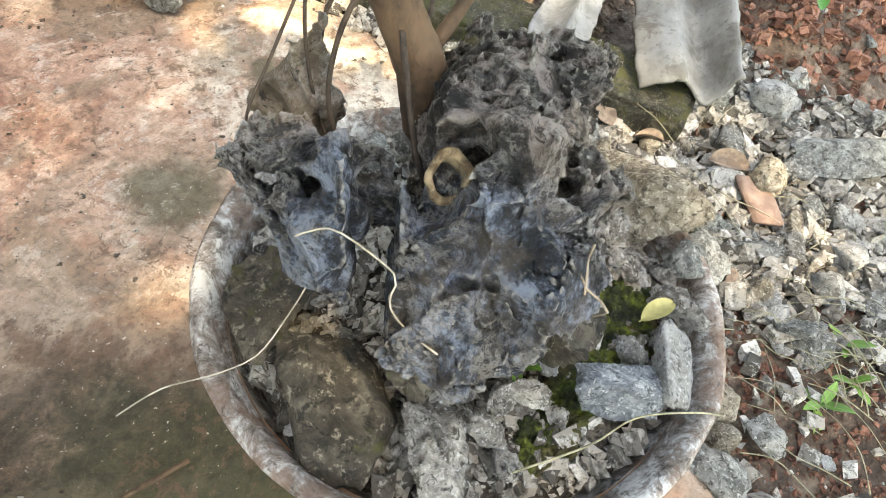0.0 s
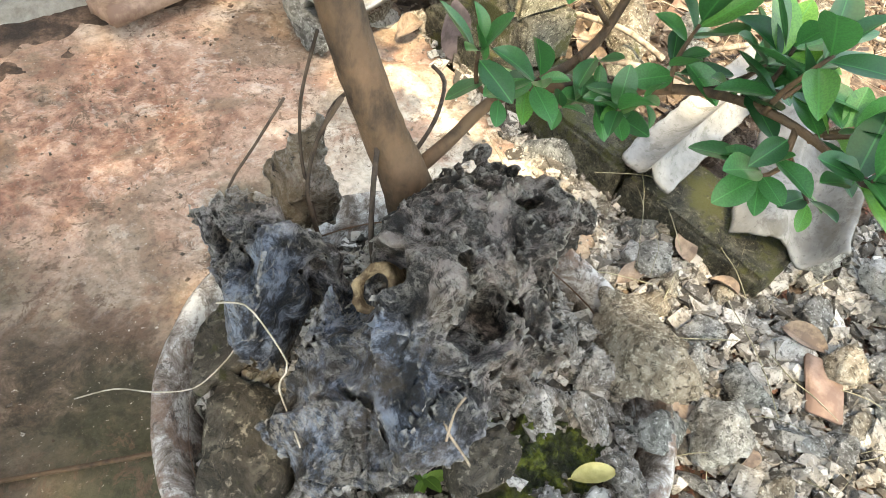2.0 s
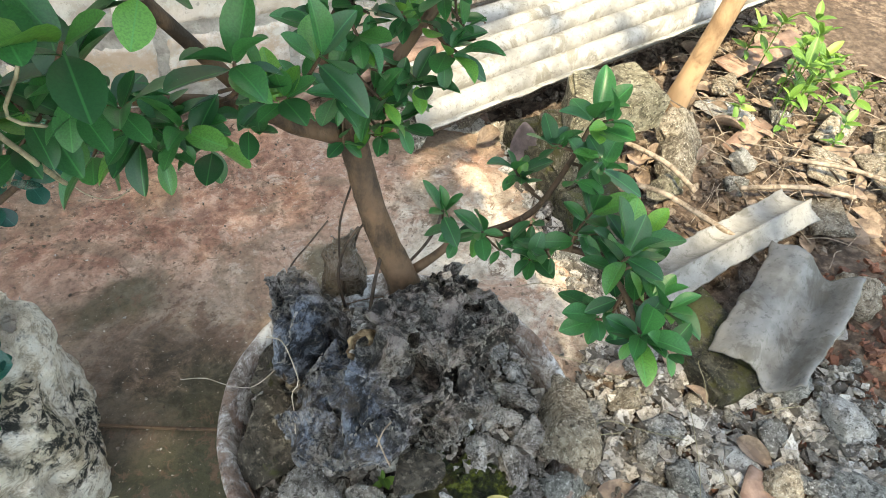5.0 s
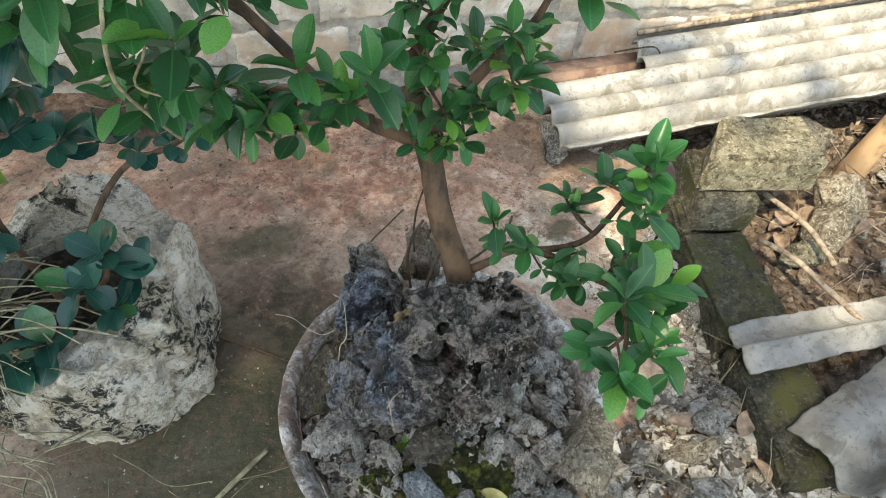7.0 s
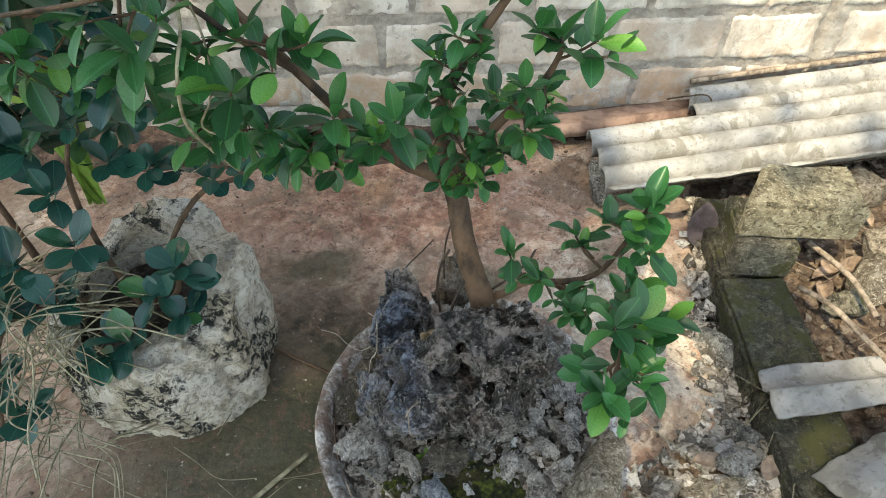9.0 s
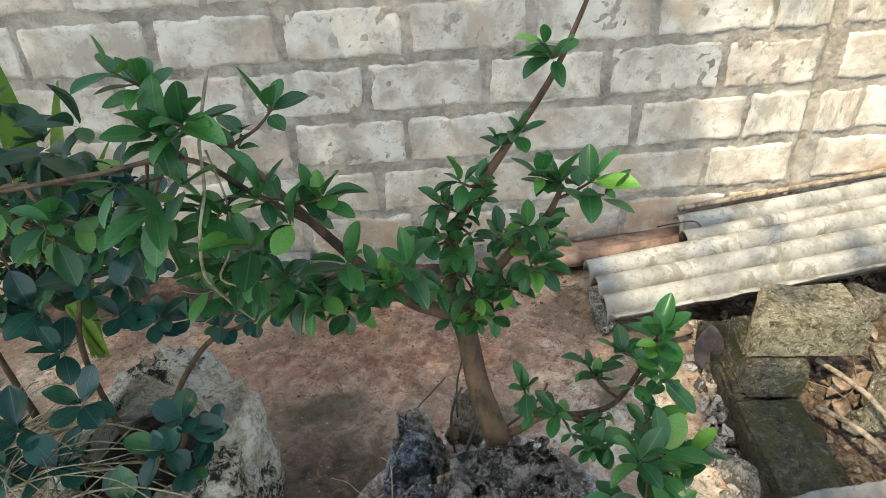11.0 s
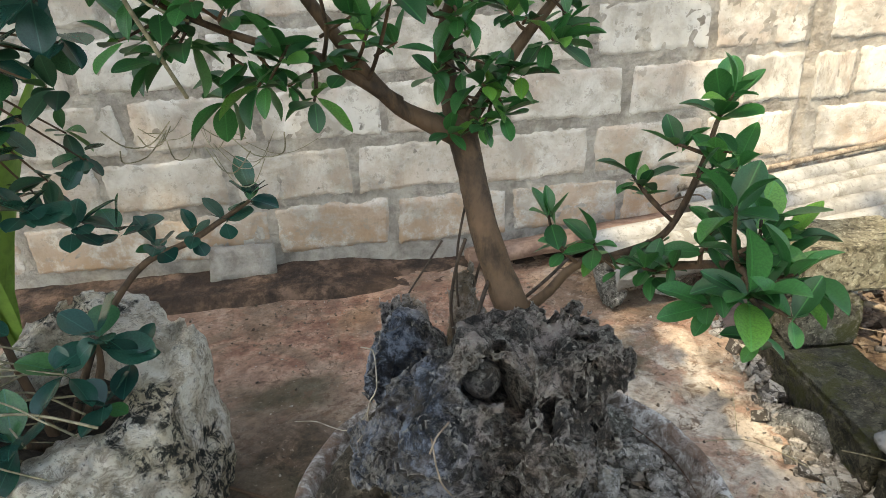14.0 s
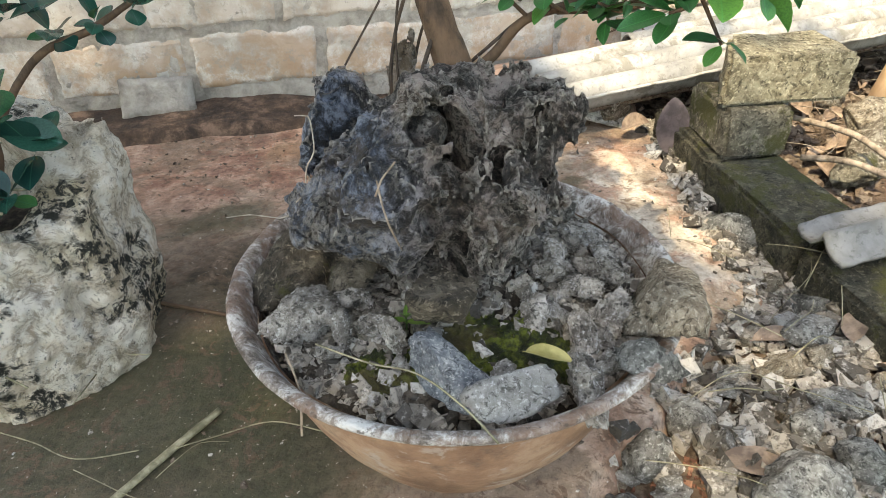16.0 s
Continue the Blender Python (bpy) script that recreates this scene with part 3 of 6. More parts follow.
def earth_height(p):
    z = -0.05 + 0.012 * fbm(p, 4, 4) + 0.006 * fbm(p, 22, 3)
    right = np.clip((p[:, 0] - edge_x(p[:, 1])) / 0.25, 0, 1)
    z += 0.035 * right
    heap = np.exp(-(((p[:, 0] - 1.42) / 0.38) ** 2 + ((p[:, 1] + 0.42) / 0.28) ** 2))
    z += heap * (0.15 + 0.06 * fbm(p, 9, 4) + 0.02 * fbm(p, 30, 3))
    back = np.exp(-(((p[:, 0] - 1.45) / 0.5) ** 2 + ((p[:, 1] - 0.35) / 0.5) ** 2))
    z += back * 0.05
    far = np.hypot(p[:, 0], p[:, 1]) > 6
    return np.where(far, -0.06, z)


near = lambda a, b, step: np.arange(a, b, step)
xs = np.concatenate([[-400, -60, -12, -4, -2], near(-1.2, 2.6, 0.016), [3, 4, 6, 12, 60, 400]])
ys = np.concatenate([[-400, -60, -12, -4, -2], near(-1.4, 1.46, 0.016), [1.8, 3, 6, 12, 60, 400]])
ground = part("ground", grid_mesh("ground", xs, ys, earth_height), EARTH)
tagged(ground, "brown bare earth under rubble and dry grass", "ground", kind="structure")

xs = np.concatenate([near(-2.4, -1.0, 0.05), near(-1.0, 1.0, 0.011)])
ys = np.concatenate([near(-2.6, -0.8, 0.06), near(-0.8, 1.45, 0.011)])
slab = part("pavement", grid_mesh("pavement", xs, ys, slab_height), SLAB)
tagged(slab, "stained pinkish concrete slab with mud, algae, worn patches and coloured-in shade", "concrete slab", kind="structure")

# a low fillet of red mud and mortar along the foot of the wall
def foot_height(p):
    t = np.clip((p[:, 1] - 1.19 - 0.03 * fbm(p, 5, 3)) / 0.05, 0, 1)
    step = 0.9 / (1 + np.exp((p[:, 0] + 0.2 + 0.1 * fbm(p, 4, 3)) / 0.05)) + 0.15
    return -0.01 + 0.043 * step * t * t * (3 - 2 * t) + 0.007 * fbm(p, 14, 4) * t + 0.01 * np.clip((p[:, 1] - 1.3) / 0.12, 0, 1)


FOOT = soil("red_brown_mud", (0.03, 0.02, 0.015), (0.075, 0.046, 0.032), (0.19, 0.12, 0.085), 14)
foot = part("wall_foot", grid_mesh("wall_foot", near(-2.4, 0.95, 0.012), near(1.14, 1.44, 0.01), foot_height), FOOT)
tagged(foot, "dark red-brown mud ledge along the foot of the wall", "wall foot", kind="structure")

# the wall: mortar bed with pale blocks set in it
WALL_Y = 1.42
COURSE, LENGTH = 0.1975, 0.412
JOINTS = (-0.115, -0.23, -0.115, -0.237, -0.09, -0.30, -0.1, -0.25, -0.12, -0.3, -0.15)
CRACK = 1.36


def mortar_y(p):
    return -0.004 + 0.008 * fbm(p, 9, 4) + 0.007 * fbm(p, 34, 4, 0.6)


xw, zw = near(-3.2, 3.4, 0.014), near(-0.05, 2.2, 0.014)
X, Z = np.meshgrid(xw, zw, indexing="ij")
pw = np.stack([X.ravel(), np.zeros(X.size), Z.ravel()], -1)
pw[:, 1] = WALL_Y + 0.006 + mortar_y(pw) + 0.02 * np.exp(-((pw[:, 0] - CRACK - 0.02 * fbm(pw, 6, 3)) / 0.012) ** 2)
m_ = len(zw)
i_, j_ = np.meshgrid(np.arange(len(xw) - 1), np.arange(m_ - 1), indexing="ij")
a_ = (i_ * m_ + j_).ravel()
wall = part("wall_north", as_mesh("wall_north", pw, np.stack([a_, a_ + m_, a_ + m_ + 1, a_ + 1], -1)), MORTAR)
tagged(wall, "old wall of pale blocks in rough grey mortar", "block wall", kind="structure")
core = part("wall_core", slab_box((6.6, 0.16, 2.25), 0.004), MORTAR, wall)
core.location = (0.1, WALL_Y + 0.13, 1.075)


def wall_block(seed, length, height):
    """A cast block with a worn, uneven outline."""
    nx, nz = 40, 18
    u, w = np.meshgrid(np.linspace(-1, 1, nx), np.linspace(-1, 1, nz), indexing="ij")
    r = np.random.default_rng(seed)
    p = np.stack([u.ravel() * length / 2, np.zeros(u.size), w.ravel() * height / 2], -1)
    q = p + seed * 5.3
    edge = np.minimum(length / 2 - np.abs(p[:, 0]), height / 2 - np.abs(p[:, 2]))
    wear = np.clip(edge / 0.007 + 1.1 * fbm(q + 20, 22, 3), 0, 1)
    p[:, 0] += 0.012 * fbm(q, 9, 4) + 0.007 * fbm(q, 34, 3)
    p[:, 2] += 0.012 * fbm(q + 50, 9, 4) + 0.008 * fbm(q + 70, 34, 3)
    p[:, 1] = 0.012 - 0.0155 * wear + 0.004 * fbm(q, 20, 3) + 0.010 * np.clip(fbm(q + 90, 11, 4) - 0.22, 0, 1) + r.uniform(-0.002, 0.002)
    i, j = np.meshgrid(np.arange(nx - 1), np.arange(nz - 1), indexing="ij")
    a = (i * nz + j).ravel()
    return as_mesh("block", p, np.stack([a, a + nz, a + nz + 1, a + 1], -1))


kinds = [wall_block(s, LENGTH - 0.022, COURSE - 0.026) for s in range(9)]
for me in kinds:
    me.materials.append(BLOCK)
wr = random.Random(4)
for k, x0 in enumerate(JOINTS):
    z = 0.068 + COURSE * (k + 0.5)
    for n in range(-7, 9):
        left, right = x0 + LENGTH * n, x0 + LENGTH * (n + 1)
        for lo_, hi_ in ((left, min(right, CRACK - 0.012)), (max(left, CRACK + 0.02), right)):
            if hi_ - lo_ < 0.05 or (lo_ == left and hi_ == right and left < CRACK < right) or (lo_ == left and left >= CRACK and hi_ == right and n < 0):
                continue
            if (lo_ >= CRACK) == (hi_ <= CRACK):
                continue
            ob = part("block", wr.choice(kinds), None, wall)
            ob.location = ((lo_ + hi_) / 2 + wr.uniform(-0.006, 0.006), WALL_Y + wr.uniform(-0.003, 0.003), z + wr.uniform(-0.004, 0.004))
            ob.rotation_euler = (0, radians(wr.uniform(-0.6, 0.6)), 0)
            ob.scale = ((hi_ - lo_) / LENGTH, 1, 1)
            if lo_ == left and hi_ == right:
                break

# ---------------------------------------------------------------- the bowl
bowl = thing("bonsai_bowl", "round terracotta bowl with a lime-whitened, chipped rim on the slab", "plant pot")
PR, PH = 0.322, 0.262


def lathe(profile, sides=96, wobble=0.0, seed=0):
    bm = bmesh.new()
    rings = []
    for k, (r, z) in enumerate(profile):
        ring = []
        for s in range(sides):
            a = 2 * math.pi * s / sides
            n = noise.fractal(Vector((math.cos(a) * 2.2, math.sin(a) * 2.2, z * 6 + seed)), 1.0, 2.0, 4)
            rr = r * (1 + wobble * n)
            ring.append(bm.verts.new((rr * math.cos(a), rr * math.sin(a), z + wobble * 0.22 * n)))
        rings.append(ring)
    for a, b in zip(rings, rings[1:]):
        for s in range(sides):
            bm.faces.new((a[s], a[(s + 1) % sides], b[(s + 1) % sides], b[s]))
    return smoothed(bm)


body = [(0.0, -0.006), (0.17, -0.006), (0.194, -0.01), (0.205, 0.006), (0.217, 0.03), (0.237, 0.062), (0.259, 0.11), (0.277, 0.16), (0.289, 0.205), (0.292, 0.222), (0.289, 0.233)]
part("body", lathe(body, 96, 0.006), CLAY, bowl, "brown terracotta body")
rim = [(0.288, 0.226), (0.302, 0.231), (0.315, 0.241), (0.324, 0.252), (0.327, 0.259), (0.322, 0.264), (0.313, 0.263), (0.304, 0.254), (0.296, 0.240), (0.288, 0.222), (0.276, 0.2), (0.262, 0.17)]
part("rim", lathe(rim, 128, 0.012, 3), RIM, bowl, "whitened worn rim")

# earth filling the bowl
def fill_height(p):
    r = np.hypot(p[:, 0], p[:, 1])
    z = 0.222 + 0.014 * fbm(p, 9, 4) + 0.006 * fbm(p, 35, 3)
    z += 0.035 * np.exp(-((p[:, 0] - 0.02) ** 2 + (p[:, 1] + 0.01) ** 2) / 0.02)
    return z - 0.05 * np.clip((r - 0.272) / 0.012, 0, 1)


def disc(name, radius, height, rings=46, sides=120):
    r, a = np.meshgrid(np.linspace(0.002, radius, rings), np.linspace(0, 2 * np.pi, sides, endpoint=False), indexing="ij")
    p = np.stack([(r * np.cos(a)).ravel(), (r * np.sin(a)).ravel(), np.zeros(r.size)], -1)
    p[:, 2] = height(p)
    i, j = np.meshgrid(np.arange(rings - 1), np.arange(sides), indexing="ij")
    q = np.stack([i * sides + j, (i + 1) * sides + j, (i + 1) * sides + (j + 1) % sides, i * sides + (j + 1) % sides], -1).reshape(-1, 4)
    return as_mesh(name, p, q)


fill = part("earth", disc("earth", 0.274, fill_height), POT_EARTH)
tagged(fill, "dark gritty earth filling the bowl", "potting soil", kind="stuff")

# ---------------------------------------------------------------- the rock on which the tree grows
FACE = (0.05, 0.85, -0.5)
SIDE = (0.8, 0.1, -0.55)
PITS = (  # centre, axis, half width, half height, half depth
    ((-0.036, -0.050, 0.503), FACE, 0.036, 0.036, 0.11), ((-0.004, -0.055, 0.478), FACE, 0.031, 0.028, 0.10), ((-0.02, -0.03, 0.545), (0.1, 0.5, -0.8), 0.010, 0.014, 0.05),
    ((0.042, -0.065, 0.455), FACE, 0.017, 0.028, 0.10), ((-0.052, -0.112, 0.415), FACE, 0.026, 0.029, 0.065),
    ((0.066, -0.09, 0.487), FACE, 0.006, 0.010, 0.04), ((0.095, -0.085, 0.463), FACE, 0.006, 0.009, 0.04), ((0.02, -0.075, 0.535), FACE, 0.005, 0.009, 0.04), ((0.055, -0.055, 0.53), FACE, 0.005, 0.010, 0.04),
    ((0.09, -0.045, 0.515), FACE, 0.006, 0.009, 0.04), ((0.012, -0.112, 0.43), FACE, 0.007, 0.009, 0.03), ((0.075, -0.115, 0.41), FACE, 0.006, 0.010, 0.03),
    ((-0.096, 0.135, 0.485), SIDE, 0.017, 0.016, 0.08), ((-0.134, 0.124, 0.472), SIDE, 0.015, 0.015, 0.08), ((-0.098, 0.096, 0.474), SIDE, 0.015, 0.016, 0.07), ((-0.150, 0.172, 0.47), SIDE, 0.015, 0.012, 0.05), ((-0.168, 0.15, 0.455), SIDE, 0.006, 0.006, 0.03),
    ((-0.185, 0.205, 0.455), SIDE, 0.020, 0.018, 0.03),
    ((-0.075, 0.022, 0.515), (0.5, 0.1, -0.9), 0.036, 0.030, 0.045), ((-0.16, -0.115, 0.39), (0.5, 0.7, -0.2), 0.012, 0.016, 0.03),
    ((-0.155, -0.035, 0.455), (0.4, 0.3, -0.8), 0.02, 0.012, 0.02), ((-0.05, 0.105, 0.565), (0.1, 0.1, -1), 0.045, 0.05, 0.12), ((0.03, 0.16, 0.56), (0.1, 0.1, -1), 0.055, 0.04, 0.09))


def karst_form(p):
    d = blob(p, (-0.122, 0.100, 0.425), (0.064, 0.064, 0.098))
    d = soft_min(d, blob(p, (-0.128, 0.172, 0.477), (0.034, 0.038, 0.028)), 0.025)
    d = soft_min(d, blob(p, (-0.022, 0.217, 0.435), (0.036, 0.036, 0.082)), 0.02)
    d = soft_min(d, blob(p, (-0.14, -0.015, 0.395), (0.078, 0.075, 0.055)), 0.02)
    d = soft_min(d, blob(p, (-0.095, -0.055, 0.42), (0.08, 0.09, 0.085)), 0.02)
    d = soft_min(d, blob(p, (0.04, 0.01, 0.465), (0.09, 0.105, 0.095)), 0.02)
    d = soft_min(d, blob(p, (0.045, -0.045, 0.395), (0.078, 0.09, 0.09)), 0.02)
    d = soft_min(d, blob(p, (0.02, 0.01, 0.30), (0.085, 0.09, 0.11)), 0.02)
    d = soft_min(d, blob(p, (-0.04, -0.03, 0.495), (0.07, 0.08, 0.07)), 0.015)
    d = soft_min(d, blob(p, (0.095, 0.055, 0.47), (0.04, 0.055, 0.065)), 0.02)
    d = soft_min(d, slab_field(p, (0.052, 0.0, 0.44), (0.088, 0.078, 0.10), (-10, 3, 6), 0.02), 0.012)
    d = soft_min(d, slab_field(p, (-0.07, -0.045, 0.435), (0.055, 0.06, 0.07), (-28, -8, -30), 0.02), 0.012)
    return d


def karst(p):
    d = karst_form(p)
    out = d + 0.0
    near_ = np.abs(d) < 0.045
    q = p[near_]
    bent = q + 0.012 * np.stack([fbm(q + 40, 16, 3), fbm(q + 80, 16, 3), fbm(q + 120, 16, 3)], -1)
    # scalloped hollows with sharp crests, small pits and cracks
    rough = np.clip((q[:, 0] + 0.07 - 0.3 * q[:, 1]) / 0.06 + 0.8 * fbm(q + 7, 9, 2), 0.16, 1)
    n = 0.018 * fbm(q, 10, 3) + (0.002 + 0.004 * rough) * fbm(q, 55, 4, 0.65)
    one, two, tag = cells(bent * np.array((1, 1, 0.8), np.float32), 19)
    n += 0.042 * np.clip(0.74 - one, -0.12, 0.6) + 0.010 * tag
    one, two, tag = cells(bent * np.array((1, 1, 0.75), np.float32) + 3, 41)
    n += rough * (0.030 * np.clip(0.70 - one, -0.1, 0.5) + 0.008 * tag) + 0.010 * np.clip(1 - (two - one) / 0.10, 0, 1) * (fbm(q + 2, 8, 2) > 0.02)
    n += rough * 0.030 * np.clip(0.60 - worley(bent + 9, 70, (1.15, 1.15, 0.6)), 0, 0.5)
    e = d[near_] + n - 0.015
    jag = 0.007 * fbm(q, 40, 3)
    ragged = q + 0.022 * np.stack([fbm(q + 15, 24, 3), fbm(q + 55, 24, 3), fbm(q + 95, 24, 3)], -1)
    for c, axis, wide, high, deep in PITS:
        e = np.maximum(e, -pit(ragged, c, axis, wide, high, deep) + jag)
    # the cleft between the side lobe and the sloping face
    s = (q[:, 0] + 0.155) * -0.42 + (q[:, 1] - 0.058) * 0.91
    a = (q[:, 0] + 0.155) * 0.91 + (q[:, 1] - 0.058) * 0.42
    gap = np.maximum(np.abs(s + 1.2 * jag) - 0.019 - 0.06 * np.clip(q[:, 2] - 0.40, 0, 0.2), np.abs(a) - 0.075)
    e = np.maximum(e, -np.maximum(gap, 0.30 - q[:, 2]))
    # hollow under the sloping face
    e = np.maximum(e, -blob(q, (-0.17, -0.06, 0.30), (0.085, 0.12, 0.052)) + jag)
    e = np.maximum(e, -blob(q, (-0.23, 0.10, 0.315), (0.08, 0.07, 0.04)) + jag)
    e = np.maximum(e, -blob(q, (-0.02, -0.165, 0.315), (0.06, 0.05, 0.025)) + jag)
    out[near_] = e
    return out


verts, quads = nets(karst, (-0.25, -0.20, 0.19), (0.20, 0.32, 0.60), 0.0027, karst_form)
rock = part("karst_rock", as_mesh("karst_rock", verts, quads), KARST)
tagged(rock, "dark pitted karst rock with bluish face, standing in the bowl", "rock")
# ---------------------------------------------------------------- the hollow stone planter
def planter_form(p):
    cx, cy = -0.775, 0.345
    a = np.arctan2(p[:, 1] - cy, p[:, 0] - cx)
    r = np.hypot(p[:, 0] - cx, p[:, 1] - cy)
    facet = np.max([(p[:, 0] - cx) * math.cos(t) + (p[:, 1] - cy) * math.sin(t) - k for t, k in ((-0.1, 0.262), (0.75, 0.262), (-0.85, 0.266), (1.7, 0.26), (2.6, 0.265), (-1.65, 0.262), (-2.5, 0.26), (3.4, 0.26))], axis=0)
    taper = 0.10 * np.abs(p[:, 2] - 0.12)
    top = 0.315 + 0.06 * np.cos(a - 0.9) + 0.024 * np.sin(4 * a + 1.0)
    d = np.maximum(np.maximum(facet, r - 0.278) + taper, p[:, 2] - top)
    ri = np.hypot(p[:, 0] - cx + 0.03, p[:, 1] - cy - 0.01)
    inner = np.maximum(ri - 0.172 - 0.02 * np.sin(3 * a + 2), 0.17 - p[:, 2])
    d = np.maximum(d, -inner)
    d = np.maximum(d, -blob(p, (-0.90, 0.10, 0.33), (0.15, 0.14, 0.11)))
    d = np.maximum(d, -blob(p, (-0.565, 0.40, 0.36), (0.03, 0.045, 0.05)))
    return d


def planter_field(p):
    d = planter_form(p)
    near_ = np.abs(d) < 0.06
    q = p[near_]
    bent = q + 0.02 * np.stack([fbm(q + 40, 9, 3), fbm(q + 80, 9, 3), fbm(q + 120, 9, 3)], -1)
    e = d[near_] + 0.026 * fbm(q, 6, 3) + 0.010 * fbm(q + 5, 16, 4, 0.6, True) + 0.006 * fbm(q, 60, 3)
    e += 0.022 * np.clip(0.72 - worley(bent, 13), 0, 0.6) + 0.014 * np.clip(0.5 - worley(bent + 4, 30), 0, 0.4) * (fbm(q, 5, 2) > -0.05) + 0.008 * np.clip(0.5 - worley(bent + 7, 62), 0, 0.4) - 0.008
    for c, rr in (((-0.50, 0.30, 0.23), (0.03, 0.024, 0.022)), ((-0.56, 0.13, 0.2), (0.03, 0.03, 0.024)), ((-0.52, 0.52, 0.3), (0.025, 0.02, 0.02)), ((-0.53, 0.25, 0.28), (0.03, 0.018, 0.02))):
        e = np.maximum(e, -blob(q, c, rr))
    out = d + 0.0
    out[near_] = e
    return np.maximum(out, -p[:, 2] - 0.004)


verts, quads = nets(planter_field, (-1.15, -0.03, -0.02), (-0.40, 0.72, 0.46), 0.0055, planter_form)
planter = part("stone_planter", as_mesh("stone_planter", verts, quads), LIMESTONE)
tagged(planter, "hollow whitish limestone planter with black lichen and rough broken edge", "planter")
soil_in = disc("planter_earth", 0.19, lambda p: 0.2 + 0.02 * fbm(p, 9, 4), 20, 50)
ob = part("planter_earth", soil_in, POT_EARTH)
ob.location = (-0.79, 0.355, 0)
tagged(ob, "dark earth in the stone planter", "potting soil", kind="stuff")
# ---------------------------------------------------------------- corrugated sheets
def corrugated(length, waves, pitch=0.105, amp=0.03, thick=0.007, seed=0, ragged=0.02, step=0.02, sign=1, profile=None):
    """A wavy sheet: x along the ridges, y across them, with broken ends."""
    nx, ny = int(length / step) + 1, int(waves * 14) + 1
    u, w = np.meshgrid(np.linspace(0, length, nx), np.linspace(0, waves * pitch, ny), indexing="ij")
    p = np.stack([u.ravel(), w.ravel(), np.zeros(u.size)], -1)
    q = p + seed * 3.7
    wave = 2 * (p[:, 1] / pitch - np.round(p[:, 1] / pitch))
    p[:, 2] = sign * amp * (2 * np.sqrt(np.maximum(0, 1 - 0.985 * wave ** 2)) - 1) + 0.0015 * fbm(q, 9, 3)
    if profile:
        p[:, 2] = np.interp(p[:, 1], *profile) + 0.002 * fbm(q, 9, 3)
    end = np.clip(1 - np.minimum(p[:, 0], length - p[:, 0]) / 0.05, 0, 1)
    p[:, 0] += ragged * fbm(q, 7, 5, 0.6) * end
    side = np.clip(1 - np.minimum(p[:, 1], waves * pitch - p[:, 1]) / 0.03, 0, 1)
    p[:, 1] += ragged * 0.6 * fbm(q + 8, 6, 5, 0.6) * side
    i, j = np.meshgrid(np.arange(nx - 1), np.arange(ny - 1), indexing="ij")
    a = (i * ny + j).ravel()
    top = np.stack([a, a + ny, a + ny + 1, a + 1], -1)
    n = len(p)
    low = p - np.array([0, 0, thick])
    faces = [top, top[:, ::-1] + n]
    rows = np.arange(nx - 1) * ny
    for e in (0, ny - 1):
        s = np.stack([rows + e, rows + e + ny, rows + e + ny + n, rows + e + n], -1)
        faces.append(s if e else s[:, ::-1])
    cols = np.arange(ny - 1)
    for e in (0, (nx - 1) * ny):
        s = np.stack([cols + e, cols + e + 1, cols + e + 1 + n, cols + e + n], -1)
        faces.append(s[:, ::-1] if e else s)
    return as_mesh("corrugated_sheet", np.concatenate([p, low]), np.concatenate(faces))


def place(ob, at, rx=0, ry=0, rz=0):
    ob.matrix_world = pose(*at, rx, ry, rz)
    return ob


s1 = place(part("corrugated_sheet", corrugated(1.9, 3.5, 0.092, 0.042, seed=1), SHEET), (0.525, 0.87, 0.095), 7, -4.5, 4.0)
tagged(s1, "weathered whitish corrugated cement sheet leaning low against the wall", "roof sheet", group="corrugated sheets")
s2 = place(part("corrugated_sheet", corrugated(1.6, 2.4, 0.088, 0.042, seed=2), SHEET), (0.90, 1.16, 0.145), 7, -4.8, 3.6)
tagged(s2, "weathered corrugated cement sheet lying on another one", "roof sheet", group="corrugated sheets")


# ---------------------------------------------------------------- mossy kerb, blocks, pole
def block_thing(name, label, size, at, rz=0, rx=0, ry=0, mat=None, seed=0, rough=0.007, category="block"):
    ob = part(name, slab_box(size, 0.012, 5, rough, seed), mat or MOSSY)
    for f in ob.data.polygons:
        f.use_smooth = False
    place(ob, at, rx, ry, rz)
    return tagged(ob, label, category)


YELLOW_BLOCK = stone_mat("yellowish_block", (0.135, 0.117, 0.077), (0.324, 0.288, 0.203), (0.486, 0.450, 0.342), 0.0, 1.5)
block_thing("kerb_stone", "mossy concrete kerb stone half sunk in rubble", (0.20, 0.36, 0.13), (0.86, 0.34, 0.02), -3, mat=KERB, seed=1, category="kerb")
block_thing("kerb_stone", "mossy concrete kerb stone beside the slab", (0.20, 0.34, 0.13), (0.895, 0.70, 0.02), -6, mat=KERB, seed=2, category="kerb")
block_thing("kerb_stone", "dark kerb stone under a broken sheet", (0.20, 0.36, 0.13), (0.845, -0.03, 0.0), -2, mat=KERB, seed=3, category="kerb")
block_thing("mossy_block", "mossy grey concrete block lying on the kerb", (0.17, 0.23, 0.125), (0.905, 0.63, 0.143), -8, seed=4)
yellow = block_thing("concrete_block", "pale yellowish concrete block on a mossy one", (0.29, 0.20, 0.12), (0.995, 0.64, 0.265), -6, seed=5, mat=YELLOW_BLOCK)
for v in yellow.data.vertices:
    if v.co.x < 0:
        v.co.x += 0.5 * v.co.y * min(1, -v.co.x / 0.1)

